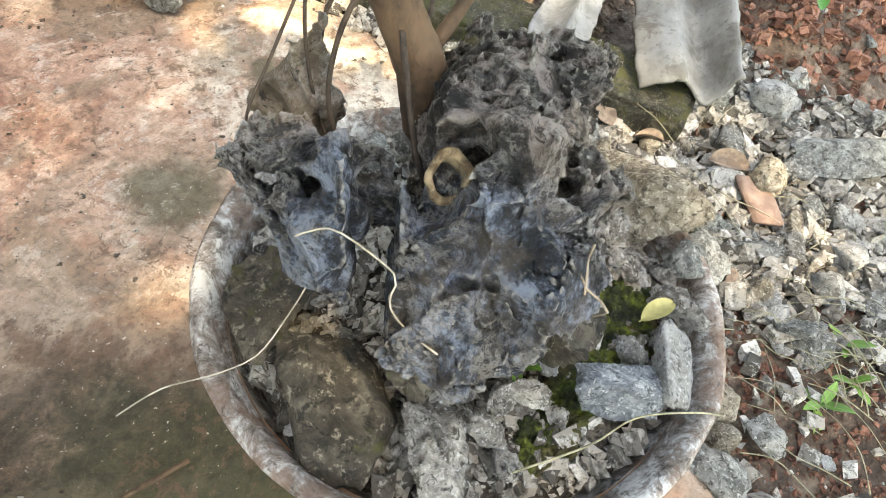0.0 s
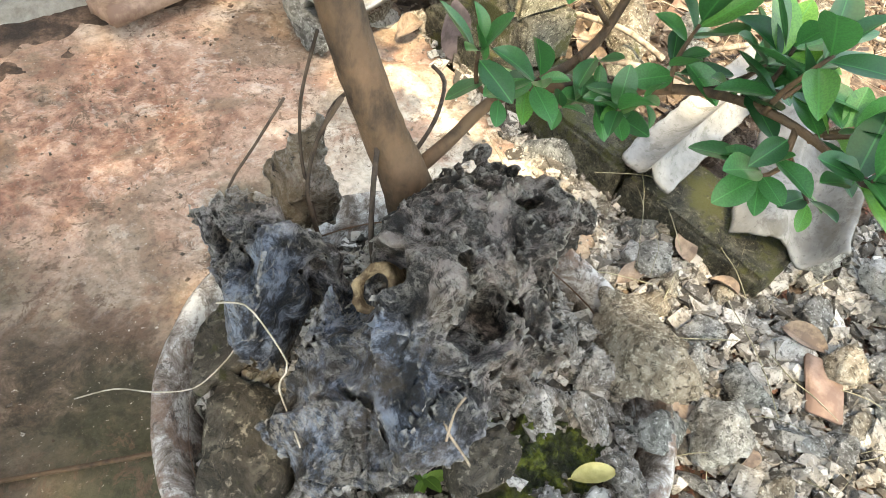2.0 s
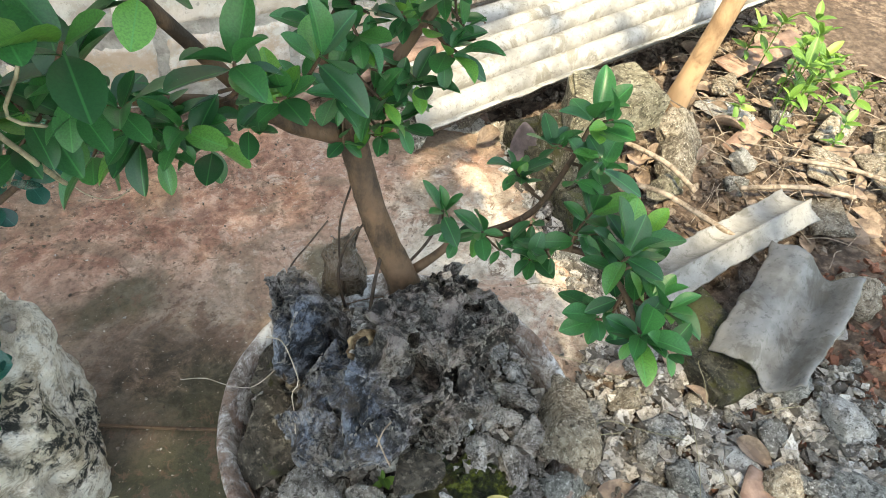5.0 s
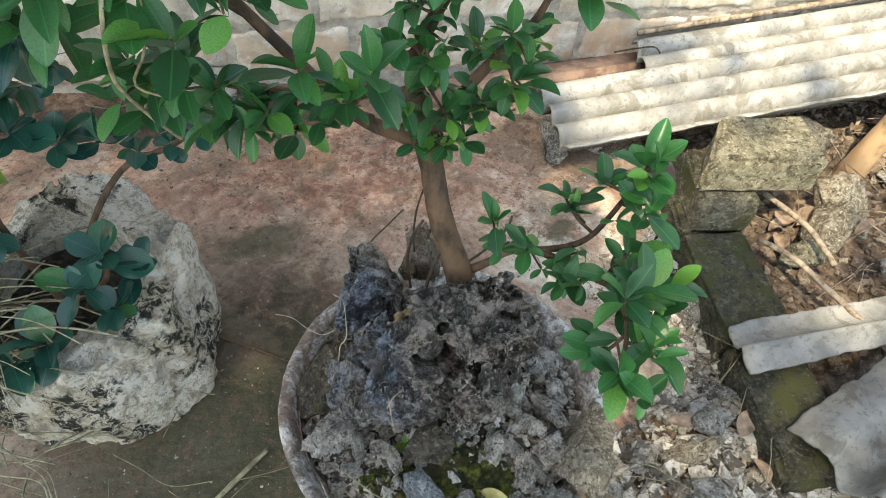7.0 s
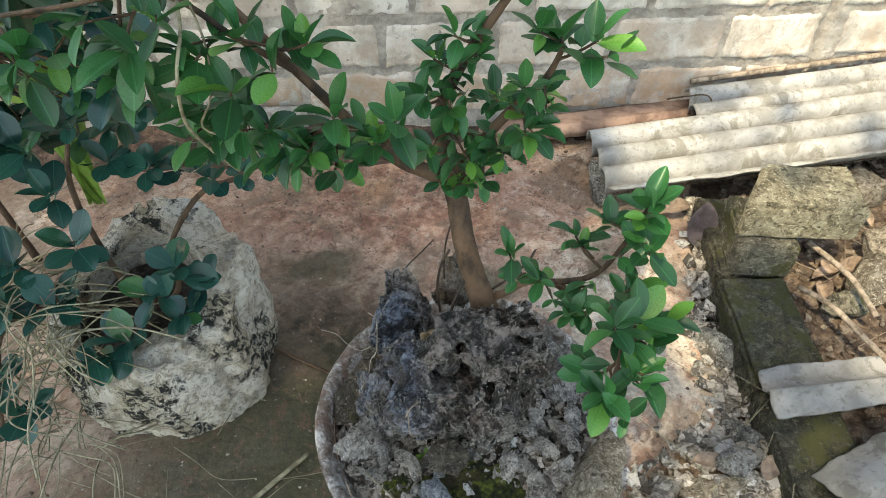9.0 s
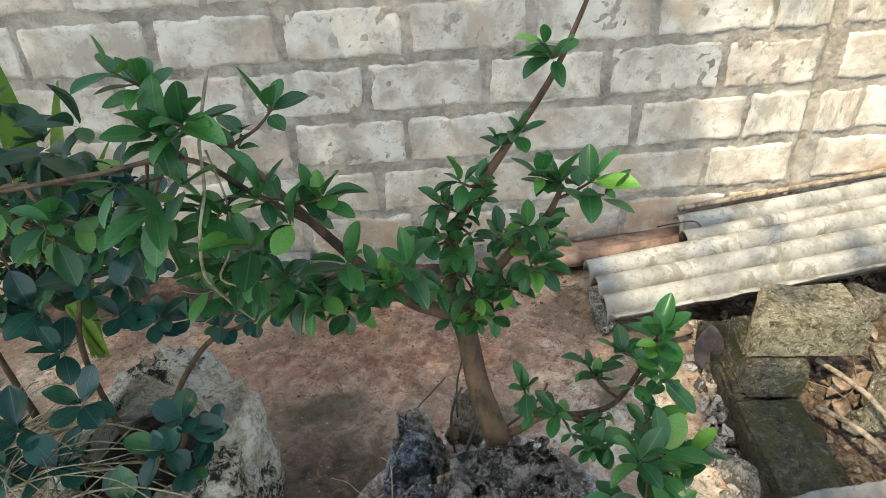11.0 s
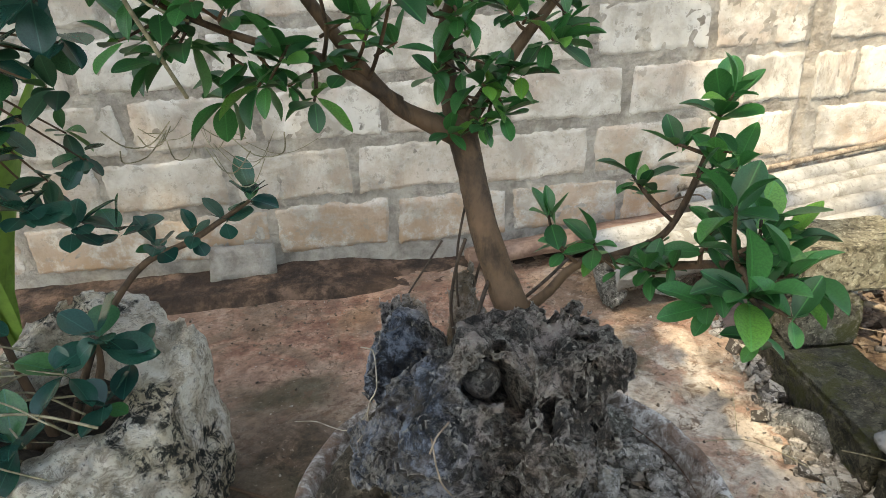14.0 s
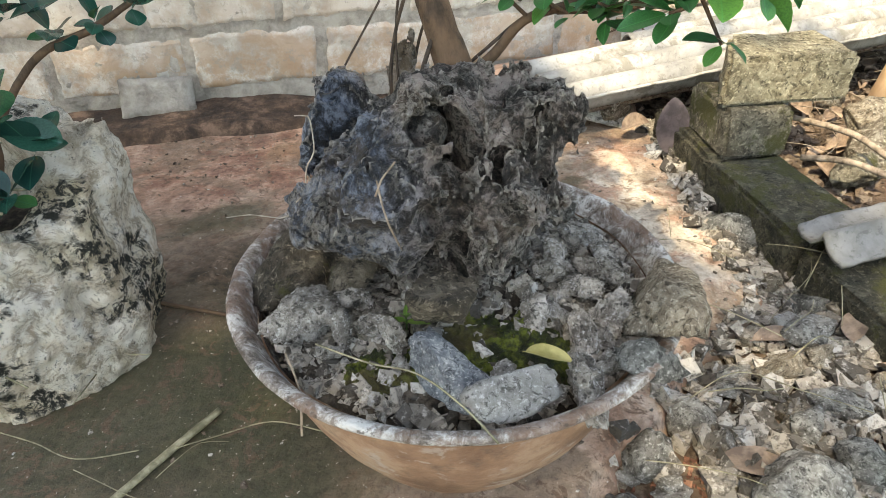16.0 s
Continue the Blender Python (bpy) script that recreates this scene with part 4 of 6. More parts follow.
pole = thing("wooden_pole", "smooth brown wooden pole standing in the rubble", "pole")
part("shaft", tube([(1.485, 0.78, -0.05), (1.53, 0.78, 0.2), (1.60, 0.78, 0.55), (1.68, 0.80, 1.1), (1.74, 0.82, 2.4)], [0.052, 0.036, 0.034, 0.033, 0.03], 16, 0.05), POLE, pole)

# ---------------------------------------------------------------- broken sheet pieces
gut = place(part("sheet_fragment", corrugated(0.62, 1.3, 0.10, 0.026, 0.009, 11, 0.03, 0.012, -1), SHARD), (0.76, 0.055, 0.12), 3, -3, 3)
tagged(gut, "broken curved piece of whitish cement sheet on the kerb", "broken sheet", group="sheet fragments")
RIDGE = ((0.0, 0.012, 0.05, 0.065, 0.085, 0.13, 0.17, 0.22), (0.05, 0.052, -0.015, -0.022, -0.012, 0.028, 0.022, -0.01))
fr = place(part("sheet_fragment", corrugated(0.37, 2.2, 0.10, 0.026, 0.009, 12, 0.035, 0.012, 1, RIDGE), SHADED_SHARD), (0.88, -0.285, 0.085), 2, -13, 23)
tagged(fr, "broken cement sheet coloured shade-grey, with a folded edge, leaning on rubble", "broken sheet", group="sheet fragments")

# ---------------------------------------------------------------- rubble
sr = random.Random(11)
KINDS = [stone_mesh(s, 4, 1.0, 9, 0.16) for s in range(10)] + [stone_mesh(40 + s, 4, 0.45, 8, 0.10) for s in range(5)]
KINDS += [stone_mesh(70 + s, 5, 1.0, 7, 0.12, 0.4) for s in range(6)]
for me in KINDS[15:]:
    me.polygons.foreach_set("use_smooth", np.zeros(len(me.polygons), bool))
stone_sets = {}
WORDS = {"grey_rubble": "rough grey stone", "tan_rubble": "rough tan stone", "pale_rubble": "pale whitish broken stone", "dark_rubble": "dark rough stone", "mossy_block": "mossy stone", "mossy_kerb": "dark mossy stone", "bluish_stone": "bluish-grey squarish stone"}
BLUE_STONE = stone_mat("bluish_stone", (0.14, 0.155, 0.185), (0.32, 0.345, 0.385), (0.62, 0.64, 0.66))


def stone(at, size, mat, where="in the rubble", seed=None, scale=None, turn=None, r=sr, group="rubble stones"):
    k = r.randrange(15) if seed is None else seed
    key = (k, mat.name)
    if key not in stone_sets:
        me = KINDS[k].copy()
        me.materials.append(mat)
        stone_sets[key] = me
    ob = new("stone", stone_sets[key])
    ob.location = at
    sx, sy, sz = scale or (r.uniform(0.85, 1.2), r.uniform(0.75, 1.1), r.uniform(0.75, 1.05))
    ob.scale = (size * sx, size * sy, size * sz)
    ob.rotation_euler = [radians(v) for v in turn] if turn else (r.uniform(-0.5, 0.5), r.uniform(-0.5, 0.5), r.uniform(0, 6.28))
    return tagged(ob, WORDS[mat.name] + " " + where, "stone", group)


def earth_z(x, y):
    return float(earth_height(np.array([[x, y, 0.0]]))[0])


# larger stones that stand out of the rubble
for x, y, size, mat, k in ((0.25, -0.19, 0.085, GREY_STONE, 0), (0.36, -0.14, 0.09, GREY_STONE, 1), (0.42, -0.30, 0.14, GREY_STONE, 2), (0.56, -0.09, 0.085, TAN_STONE, 3), (0.59, -0.18, 0.085, GREY_STONE, 4),
                           (0.55, -0.32, 0.10, DARK_STONE, 5), (0.34, -0.07, 0.075, PALE_STONE, 10), (0.66, 0.0, 0.11, GREY_STONE, 11), (0.74, 0.32, 0.13, DARK_STONE, 6), (0.88, -0.56, 0.20, DARK_STONE, 12),
                           (0.96, -0.38, 0.12, PALE_STONE, 7), (0.42, -0.43, 0.11, TAN_STONE, 8), (0.38, -0.52, 0.10, DARK_STONE, 9), (0.68, -0.32, 0.09, PALE_STONE, 13), (0.74, -0.41, 0.10, TAN_STONE, 0),
                           (0.645, 0.03, 0.075, PALE_STONE, 1), (0.72, -0.17, 0.07, TAN_STONE, 2), (0.80, -0.31, 0.08, GREY_STONE, 3), (0.62, -0.59, 0.09, PALE_STONE, 4), (0.50, -0.57, 0.08, PALE_STONE, 5),
                           (0.06, -0.42, 0.10, GREY_STONE, 6), (0.72, -0.52, 0.09, DARK_STONE, 14), (0.26, -0.26, 0.06, PALE_STONE, 10), (0.72, -0.60, 0.07, PALE_STONE, 11), (0.5, -0.22, 0.09, GREY_STONE, 8)):
    stone((x, y, earth_z(x, y) + size * 0.24), size, mat, seed=k)
tries = made = 0
while made < 200 and tries < 9000:
    tries += 1
    x, y = sr.uniform(0.1, 1.45), sr.uniform(-1.0, 0.85)
    if x < float(edge_x(y)) - 0.02 or math.hypot(x, y) < 0.29 or (x > 0.84 and y > -0.12) or (x > 1.0 and y < -0.2 and sr.random() < 0.7) or (y < -0.55 and x < 0.6 and sr.random() < 0.6):
        continue
    size = 0.026 + 0.055 * sr.random() ** 2.0
    mat = sr.choice((GREY_STONE, GREY_STONE, GREY_STONE, TAN_STONE, TAN_STONE, PALE_STONE, DARK_STONE))
    stone((x, y, earth_z(x, y) + size * 0.25), size, mat)
    made += 1


def crumbs(name, spots, size, mat, seed, label, category):
    """Many small broken bits at rows of places, joined into one mesh."""
    r = np.random.default_rng(seed)
    n = len(spots)
    v = 0.42 * np.array(list(itertools.product((-1, 1), repeat=3)), float)
    f = np.array([(0, 1, 3, 2), (4, 6, 7, 5), (0, 4, 5, 1), (2, 3, 7, 6), (0, 2, 6, 4), (1, 5, 7, 3)])
    s = size[0] + (size[1] - size[0]) * r.random(n) ** 2.5
    stretch = np.stack([np.ones(n), r.uniform(0.55, 0.95, n), r.uniform(0.36, 0.85, n)], -1)
    p = v[None] * r.uniform(0.45, 1.3, (n, len(v), 1)) * stretch[:, None] * s[:, None, None]
    q = r.normal(size=(n, 4)) * np.array([1, 0.25, 0.25, 1])
    q /= np.linalg.norm(q, axis=1, keepdims=True)
    w, u = q[:, None, :1], q[:, None, 1:]
    p = p + 2 * np.cross(u, np.cross(u, p) + w * p)
    p = p + r.uniform(-0.10, 0.10, p.shape) * s[:, None, None] * stretch[:, None]
    p += (np.asarray(spots) + np.stack([0 * s, 0 * s, s * 0.15], -1))[:, None]
    faces = (f[None] + (np.arange(n) * len(v))[:, None, None]).reshape(-1, 4)
    ob = part(name, as_mesh(name, p.reshape(-1, 3), faces, False), mat)
    return tagged(ob, label, category, kind="stuff")


def scatter(n, x0, x1, y0, y1, seed, ok, height=earth_height):
    r = np.random.default_rng(seed)
    p = np.stack([r.uniform(x0, x1, n), r.uniform(y0, y1, n), np.zeros(n)], -1)
    p = p[ok(p[:, 0], p[:, 1], r.random(n))]
    p[:, 2] = height(p)
    return p


def in_rubble(x, y, c):
    e = edge_x(y)
    return (x > e - 0.05 * c * c) & (np.hypot(x, y) > 0.25) & ~((x > 0.87) & (y > -0.1)) & ~((x > 1.08) & (y < -0.15)) & ~((y < -0.5) & (x < 0.5) & (c < 0.7)) & ~((y < -0.12) & (x < 0.34) & (c < 0.9))


def rubble_top(p):
    return np.maximum(earth_height(p) + 0.01, np.where(p[:, 0] < edge_x(p[:, 1]) + 0.03, 0.0, -1))


crumbs("gravel", scatter(19000, 0.05, 1.2, -1.05, 0.95, 3, in_rubble, rubble_top), (0.006, 0.048), GRAVEL, 3, "grey and tan broken rubble gravel beside the slab", "gravel")
crumbs("soil_crumbs", scatter(7000, 0.0, 0.9, -1.05, -0.2, 4, lambda x, y, c: (x > edge_x(y)) & (np.hypot(x, y) > 0.26)), (0.004, 0.016), RED_BITS, 4, "red-brown crumbs of earth", "soil")
crumbs("red_soil_crumbs", scatter(6000, 0.95, 1.95, -0.95, -0.02, 5, lambda x, y, c: np.exp(-((x - 1.42) / 0.3) ** 2 - ((y + 0.42) / 0.25) ** 2) > c * 0.8), (0.006, 0.04), RED_BITS, 5, "crumbly heap of red-brown earth", "soil")
crumbs("slab_grit", scatter(1300, 0.2, 0.85, -0.1, 1.2, 6, lambda x, y, c: (x < edge_x(y)) & (x > edge_x(y) - 0.25 * c * c * c), lambda p: 0 * p[:, 0]), (0.003, 0.013), GRAVEL, 6, "loose grit scattered on the slab edge", "gravel")
crumbs("kerb_litter", scatter(7000, 0.86, 2.6, 0.02, 1.38, 8, lambda x, y, c: (x > 0.9) | (y > 0.5)), (0.006, 0.04), EARTH_BITS, 8, "dark litter and crumbs behind the kerb", "litter")
crumbs("slab_dirt", scatter(2600, -1.1, 0.85, -0.7, 1.25, 16, lambda x, y, c: (x < edge_x(y)) & (np.hypot(x, y) > 0.22) & (c < 0.35 + 0.65 * (y > 0.9)), lambda p: 0 * p[:, 0]), (0.002, 0.011), EARTH_BITS, 16, "dark crumbs of earth and leaf litter on the slab", "dirt")
crumbs("slab_chips", scatter(500, -1.1, 0.85, -0.7, 1.25, 18, lambda x, y, c: (x < edge_x(y)) & (np.hypot(x, y) > 0.22), lambda p: 0 * p[:, 0]), (0.002, 0.009), GRAVEL, 18, "small pale chips on the slab", "gravel")


def valley_shade(sheet, length, waves, pitch, depth, seed):
    """Dark soil crumbs laid along the valleys of a sheet to draw their shade."""
    r = np.random.default_rng(seed)
    rows = []
    for k in range(int(waves)):
        n = int(length * 1500)
        rows.append(np.stack([r.uniform(0.02, length - 0.02, n), (k + 0.5) * pitch + r.normal(0, 0.006, n), np.full(n, -depth + 0.004)], -1))
    p = np.concatenate(rows) @ np.array(sheet.matrix_world.to_3x3()).T + np.array(sheet.matrix_world.translation)
    crumbs("sheet_litter", p, (0.004, 0.013), EARTH_BITS, seed, "dark soil crumbs laid in the valleys of a sheet as their shade", "litter")


valley_shade(s1, 1.9, 3, 0.092, 0.030, 61)
valley_shade(s2, 1.6, 2, 0.088, 0.030, 62)
# ---------------------------------------------------------------- leaves
def leaf_mesh(seed, width=0.42, fold=0.25, curl=0.25, tip=0.9):
    """A leaf one long from its stalk along x, folded at the midrib and bent down."""
    nx, ny = 11, 5
    vs, fs = [], []
    r = random.Random(seed)
    for i in range(nx):
        t = (1 - math.cos(math.pi * i / (nx - 1))) / 2
        u = t ** tip
        half = width * 0.5 * (max(0.0, 4 * u * (1 - u)) ** 0.62 * (1 - 0.25 * u ** 6) if 0 < i < nx - 1 else 0.02)
        for j in range(ny):
            s = (j / (ny - 1)) * 2 - 1
            y = s * half
            z = abs(s) * half * fold * 1.6 - curl * t * t * 0.5 + 0.012 * math.sin(9 * t + seed) * abs(s)
            vs.append((0.06 + 0.94 * t, y, z))
    for i in range(nx - 1):
        for j in range(ny - 1):
            a = i * ny + j
            fs.append((a, a + ny, a + ny + 1, a + 1))
    n = len(vs)
    vs += [(0.0, -0.012, 0.0), (0.0, 0.012, 0.0), (0.075, -0.014, 0.002), (0.075, 0.014, 0.002)]
    fs.append((n, n + 2, n + 3, n + 1))
    return as_mesh("leaf", vs, fs)


FICUS = [leaf_mesh(1, 0.50, 0.22, 0.22, 1.15), leaf_mesh(2, 0.46, 0.34, 0.4, 1.2), leaf_mesh(3, 0.54, 0.12, 0.12, 1.1), leaf_mesh(4, 0.48, 0.26, -0.12, 1.15), leaf_mesh(9, 0.44, 0.5, 0.3, 1.1)]
for me in FICUS:
    me.materials.append(LEAF)
ROUND = [leaf_mesh(5, 0.70, 0.12, 0.2, 1.3), leaf_mesh(6, 0.64, 0.2, 0.35, 1.25), leaf_mesh(7, 0.76, 0.05, 0.08, 1.35)]
for me in ROUND:
    me.materials.append(ROUND_LEAF)


# Copies of the ficus leaves in the darker colour that paints shade.
SHADED_FICUS = [me.copy() for me in FICUS]
for me in SHADED_FICUS:
    me.materials[0] = SHADED_LEAF


def put_leaf(meshes, parent, at, way, size, r, up=(0, 0, 1)):
    x = Vector(way).normalized()
    side = Vector(up).cross(x)
    if side.length < 0.05:
        side = Vector((1, 0, 0)).cross(x)
    side.normalize()
    z = x.cross(side)
    m = Matrix((x, side, z)).transposed().to_4x4()
    m = Matrix.Translation(at) @ m @ pose(0, 0, 0, r.uniform(-25, 25), 0, 0) @ Matrix.Diagonal((size, size, size, 1))
    ob = new("leaf", r.choice(meshes))
    ob.parent = parent
    ob.matrix_basis = m
    return ob


def rosette(meshes, parent, at, way, count, size, r, spread=60):
    """Leaves standing round the end of a shoot."""
    w = Vector(way).normalized()
    a = w.orthogonal().normalized()
    b = w.cross(a)
    start = r.uniform(0, 6.28)
    for k in range(count):
        ang = start + k * 2.4
        ang += r.uniform(-0.35, 0.35)
        lift = radians(spread - 6 + 24 * (k / max(count - 1, 1) - 0.5) * 2 + r.uniform(-14, 14))
        out = (a * math.cos(ang) + b * math.sin(ang)) * math.sin(lift) + w * math.cos(lift)
        base = Vector(at) - w * (0.004 * k)
        put_leaf(meshes, parent, base, out, size * r.uniform(0.58, 1.12), r)


# ---------------------------------------------------------------- the bonsai
tree = thing("ficus_bonsai", "small ficus with brown trunk and glossy leaves growing on rock", "tree", at=(0.03, 0.13, 0.44))
tree.location = (0, 0, 0)
part("trunk", tube([(0.055, 0.10, 0.42), (0.036, 0.112, 0.50), (0.018, 0.13, 0.56), (0.0, 0.15, 0.63), (-0.012, 0.178, 0.71), (-0.022, 0.187, 0.77)],
                   [0.033, 0.027, 0.0235, 0.0215, 0.0205, 0.022], 20, 0.07, 1), BARK, tree, "brown ringed trunk")
LEFT = [(-0.02, 0.185, 0.76), (-0.07, 0.175, 0.79), (-0.12, 0.165, 0.825), (-0.18, 0.145, 0.91), (-0.25, 0.125, 1.02), (-0.34, 0.115, 1.15), (-0.42, 0.10, 1.25)]
part("limb", tube(LEFT, [0.019, 0.014, 0.011, 0.009, 0.0075, 0.006, 0.005], 12, 0.08, 2), BARK, tree)
SIDE = [(-0.11, 0.168, 0.82), (-0.16, 0.15, 0.86), (-0.215, 0.145, 0.893), (-0.295, 0.13, 0.922), (-0.37, 0.11, 0.96)]
part("limb", tube(SIDE, [0.011, 0.009, 0.007, 0.005, 0.003], 10, 0.08, 7), BARK, tree)
ARM = [(-0.25, 0.125, 1.02), (-0.32, 0.10, 1.09), (-0.405, 0.10, 1.154), (-0.54, 0.10, 1.14), (-0.7, 0.1, 1.12)]
part("limb", tube(ARM, [0.0055, 0.0045, 0.004, 0.0035, 0.003], 10, 0.08, 8), BARK, tree)
MID = [(-0.02, 0.185, 0.76), (-0.03, 0.20, 0.81), (-0.04, 0.21, 0.87), (-0.03, 0.2, 0.93), (0.0, 0.19, 1.0), (0.05, 0.19, 1.08), (0.13, 0.2, 1.2), (0.18, 0.2, 1.32)]
part("limb", tube(MID, [0.024, 0.018, 0.014, 0.011, 0.009, 0.007, 0.005, 0.003], 12, 0.08, 3), BARK, tree)
RIGHT = [(-0.015, 0.185, 0.78), (0.03, 0.19, 0.84), (0.08, 0.195, 0.90), (0.13, 0.19, 0.96), (0.15, 0.18, 1.02)]
part("limb", tube(RIGHT, [0.014, 0.010, 0.008, 0.006, 0.004], 10, 0.08, 4), BARK, tree)
LOW = [(0.04, 0.12, 0.49), (0.085, 0.10, 0.54), (0.12, 0.085, 0.585), (0.18, 0.06, 0.61), (0.235, 0.05, 0.64), (0.27, 0.045, 0.72), (0.285, 0.04, 0.79)]
part("limb", tube(LOW, [0.010, 0.0075, 0.0065, 0.006, 0.005, 0.0045, 0.003], 10, 0.08, 5), BARK, tree)
LOW2 = [(0.16, 0.07, 0.60), (0.22, 0.0, 0.615), (0.25, -0.07, 0.645), (0.23, -0.15, 0.675), (0.19, -0.23, 0.69)]
part("limb", tube(LOW2, [0.007, 0.006, 0.005, 0.004, 0.003], 10, 0.08, 6), BARK, tree)

tr = random.Random(21)


def shoot(start, end, count, size, way=None):
    """A twig with a rosette at its end."""
    s, e = Vector(start), Vector(end)
    mid = s.lerp(e, 0.5) + Vector((tr.uniform(-0.01, 0.01), tr.uniform(-0.01, 0.01), tr.uniform(-0.012, 0.004)))
    part("twig", tube([s, mid, e], [0.0032, 0.0026, 0.0018], 6, 0.0, 0), BARK, tree)
    aim = way or ((e - s).normalized() + Vector((0, -0.25, 0.7)))
    rosette(FICUS, tree, e, aim, count, size, tr)
    side = s.lerp(e, 0.55) + Vector((tr.uniform(-0.04, 0.04), tr.uniform(-0.045, 0.01), tr.uniform(-0.035, 0.03)))
    part("twig", tube([s.lerp(e, 0.3), side], [0.0025, 0.0016], 5), BARK, tree)
    rosette(FICUS, tree, side, aim + Vector((tr.uniform(-0.8, 0.8), tr.uniform(-0.4, 0.2), tr.uniform(-0.5, 0.2))), 4, size * 0.8, tr)
    for k in range(3):
        f = s.lerp(e, tr.uniform(0.2, 0.85))
        put_leaf(FICUS, tree, f, (tr.uniform(-1, 1), tr.uniform(-1, 1), tr.uniform(-0.3, 0.6)), size * 0.8, tr)


def along(line, t):
    k = min(int(t * (len(line) - 1)), len(line) - 2)
    return Vector(line[k]).lerp(Vector(line[k + 1]), t * (len(line) - 1) - k)


# shoots of the left limbs
for line, t, end, n, size in ((SIDE, 0.9, (-0.327, 0.036, 1.045), 6, 0.085), (SIDE, 0.45, (-0.196, 0.045, 0.995), 6, 0.075), (SIDE, 0.2, (-0.108, 0.053, 0.98), 6, 0.068), (SIDE, 0.3, (-0.143, 0.071, 0.927), 7, 0.06),
                              (SIDE, 0.8, (-0.30, 0.06, 0.96), 5, 0.07), (SIDE, 0.6, (-0.25, 0.09, 0.90), 6, 0.065), (SIDE, 1.0, (-0.40, 0.08, 1.0), 6, 0.075), (LEFT, 0.7, (-0.30, 0.04, 1.12), 6, 0.075),
                              (SIDE, 0.95, (-0.37, 0.11, 0.92), 6, 0.07), (SIDE, 0.5, (-0.22, 0.12, 0.84), 5, 0.06), (SIDE, 0.7, (-0.29, 0.14, 0.86), 6, 0.065), (LEFT, 1.0, (-0.43, 0.09, 1.27), 6, 0.075),
                              (LEFT, 0.85, (-0.281, 0.16, 1.20), 5, 0.07), (LEFT, 0.72, (-0.22, 0.08, 1.09), 6, 0.07), (SIDE, 1.0, (-0.42, 0.14, 0.93), 6, 0.07), (SIDE, 0.8, (-0.34, 0.16, 0.84), 5, 0.07), (ARM, 0.55, (-0.45, 0.05, 1.1), 6, 0.075),
                              (ARM, 0.5, (-0.412, 0.06, 1.206), 5, 0.08), (ARM, 0.75, (-0.52, 0.08, 1.06), 6, 0.075), (ARM, 0.3, (-0.37, 0.06, 1.08), 6, 0.075), (ARM, 0.9, (-0.60, 0.06, 1.06), 6, 0.075), (ARM, 0.6, (-0.47, 0.1, 1.03), 6, 0.07),
                              (ARM, 1.0, (-0.70, 0.1, 1.1), 6, 0.075), (LEFT, 0.95, (-0.38, 0.06, 1.22), 6, 0.08)):
    shoot(along(line, t), end, n, size)
# shoots of the middle and right limbs
for line, t, end, n, size in ((MID, 0.42, (-0.076, 0.15, 0.958), 7, 0.055), (MID, 0.5, (-0.024, 0.155, 0.93), 7, 0.055), (MID, 0.55, (-0.05, 0.19, 1.0), 7, 0.05), (MID, 0.6, (0.02, 0.16, 1.02), 7, 0.045),
                              (MID, 0.35, (0.005, 0.135, 0.84), 7, 0.06), (MID, 0.3, (-0.06, 0.14, 0.86), 6, 0.055), (MID, 0.2, (0.0, 0.15, 0.795), 6, 0.045), (MID, 0.15, (-0.045, 0.155, 0.775), 5, 0.04),
                              (MID, 0.65, (-0.02, 0.15, 1.06), 6, 0.05), (MID, 0.75, (0.08, 0.17, 1.13), 5, 0.05), (MID, 0.9, (0.12, 0.17, 1.24), 5, 0.06), (MID, 1.0, (0.19, 0.2, 1.34), 6, 0.06),
                              (RIGHT, 0.5, (0.047, 0.184, 0.935), 7, 0.05), (RIGHT, 0.75, (0.135, 0.216, 0.915), 6, 0.055), (RIGHT, 1.0, (0.145, 0.175, 1.04), 7, 0.07), (RIGHT, 0.9, (0.2, 0.17, 1.035), 5, 0.07),
                              (RIGHT, 0.55, (0.11, 0.14, 0.89), 6, 0.065), (RIGHT, 0.65, (0.09, 0.15, 0.97), 6, 0.05), (RIGHT, 0.35, (0.06, 0.14, 0.85), 6, 0.06), (RIGHT, 0.2, (0.03, 0.13, 0.80), 5, 0.05)):
    shoot(along(line, t), end, n, size)
# shoots of the low limb
for line, t, end, n, size in ((LOW, 0.35, (0.078, 0.079, 0.67), 5, 0.06), (LOW, 0.42, (0.13, 0.04, 0.64), 5, 0.055), (LOW, 0.7, (0.19, 0.07, 0.72), 5, 0.055), (LOW, 1.0, (0.289, 0.037, 0.815), 6, 0.068),
                              (LOW, 0.85, (0.30, 0.0, 0.74), 6, 0.065), (LOW, 0.6, (0.2, 0.0, 0.60), 5, 0.055), (LOW, 0.9, (0.24, 0.06, 0.76), 5, 0.05), (LOW2, 0.4, (0.27, -0.03, 0.69), 6, 0.07),
                              (LOW2, 0.6, (0.26, -0.12, 0.72), 6, 0.07), (LOW2, 0.7, (0.205, -0.16, 0.755), 6, 0.07), (LOW2, 0.85, (0.25, -0.2, 0.69), 6, 0.07), (LOW2, 1.0, (0.18, -0.24, 0.70), 7, 0.062),
                              (LOW2, 0.8, (0.18, -0.17, 0.65), 6, 0.06), (LOW2, 0.3, (0.17, -0.03, 0.63), 5, 0.055), (LOW2, 0.5, (0.31, -0.1, 0.685), 5, 0.075)):
    shoot(along(line, t), end, n, size)
# ---------------------------------------------------------------- stones, moss and litter in the bowl
def fill_z(x, y):
    return float(fill_height(np.array([[x, y, 0.0]]))[0])


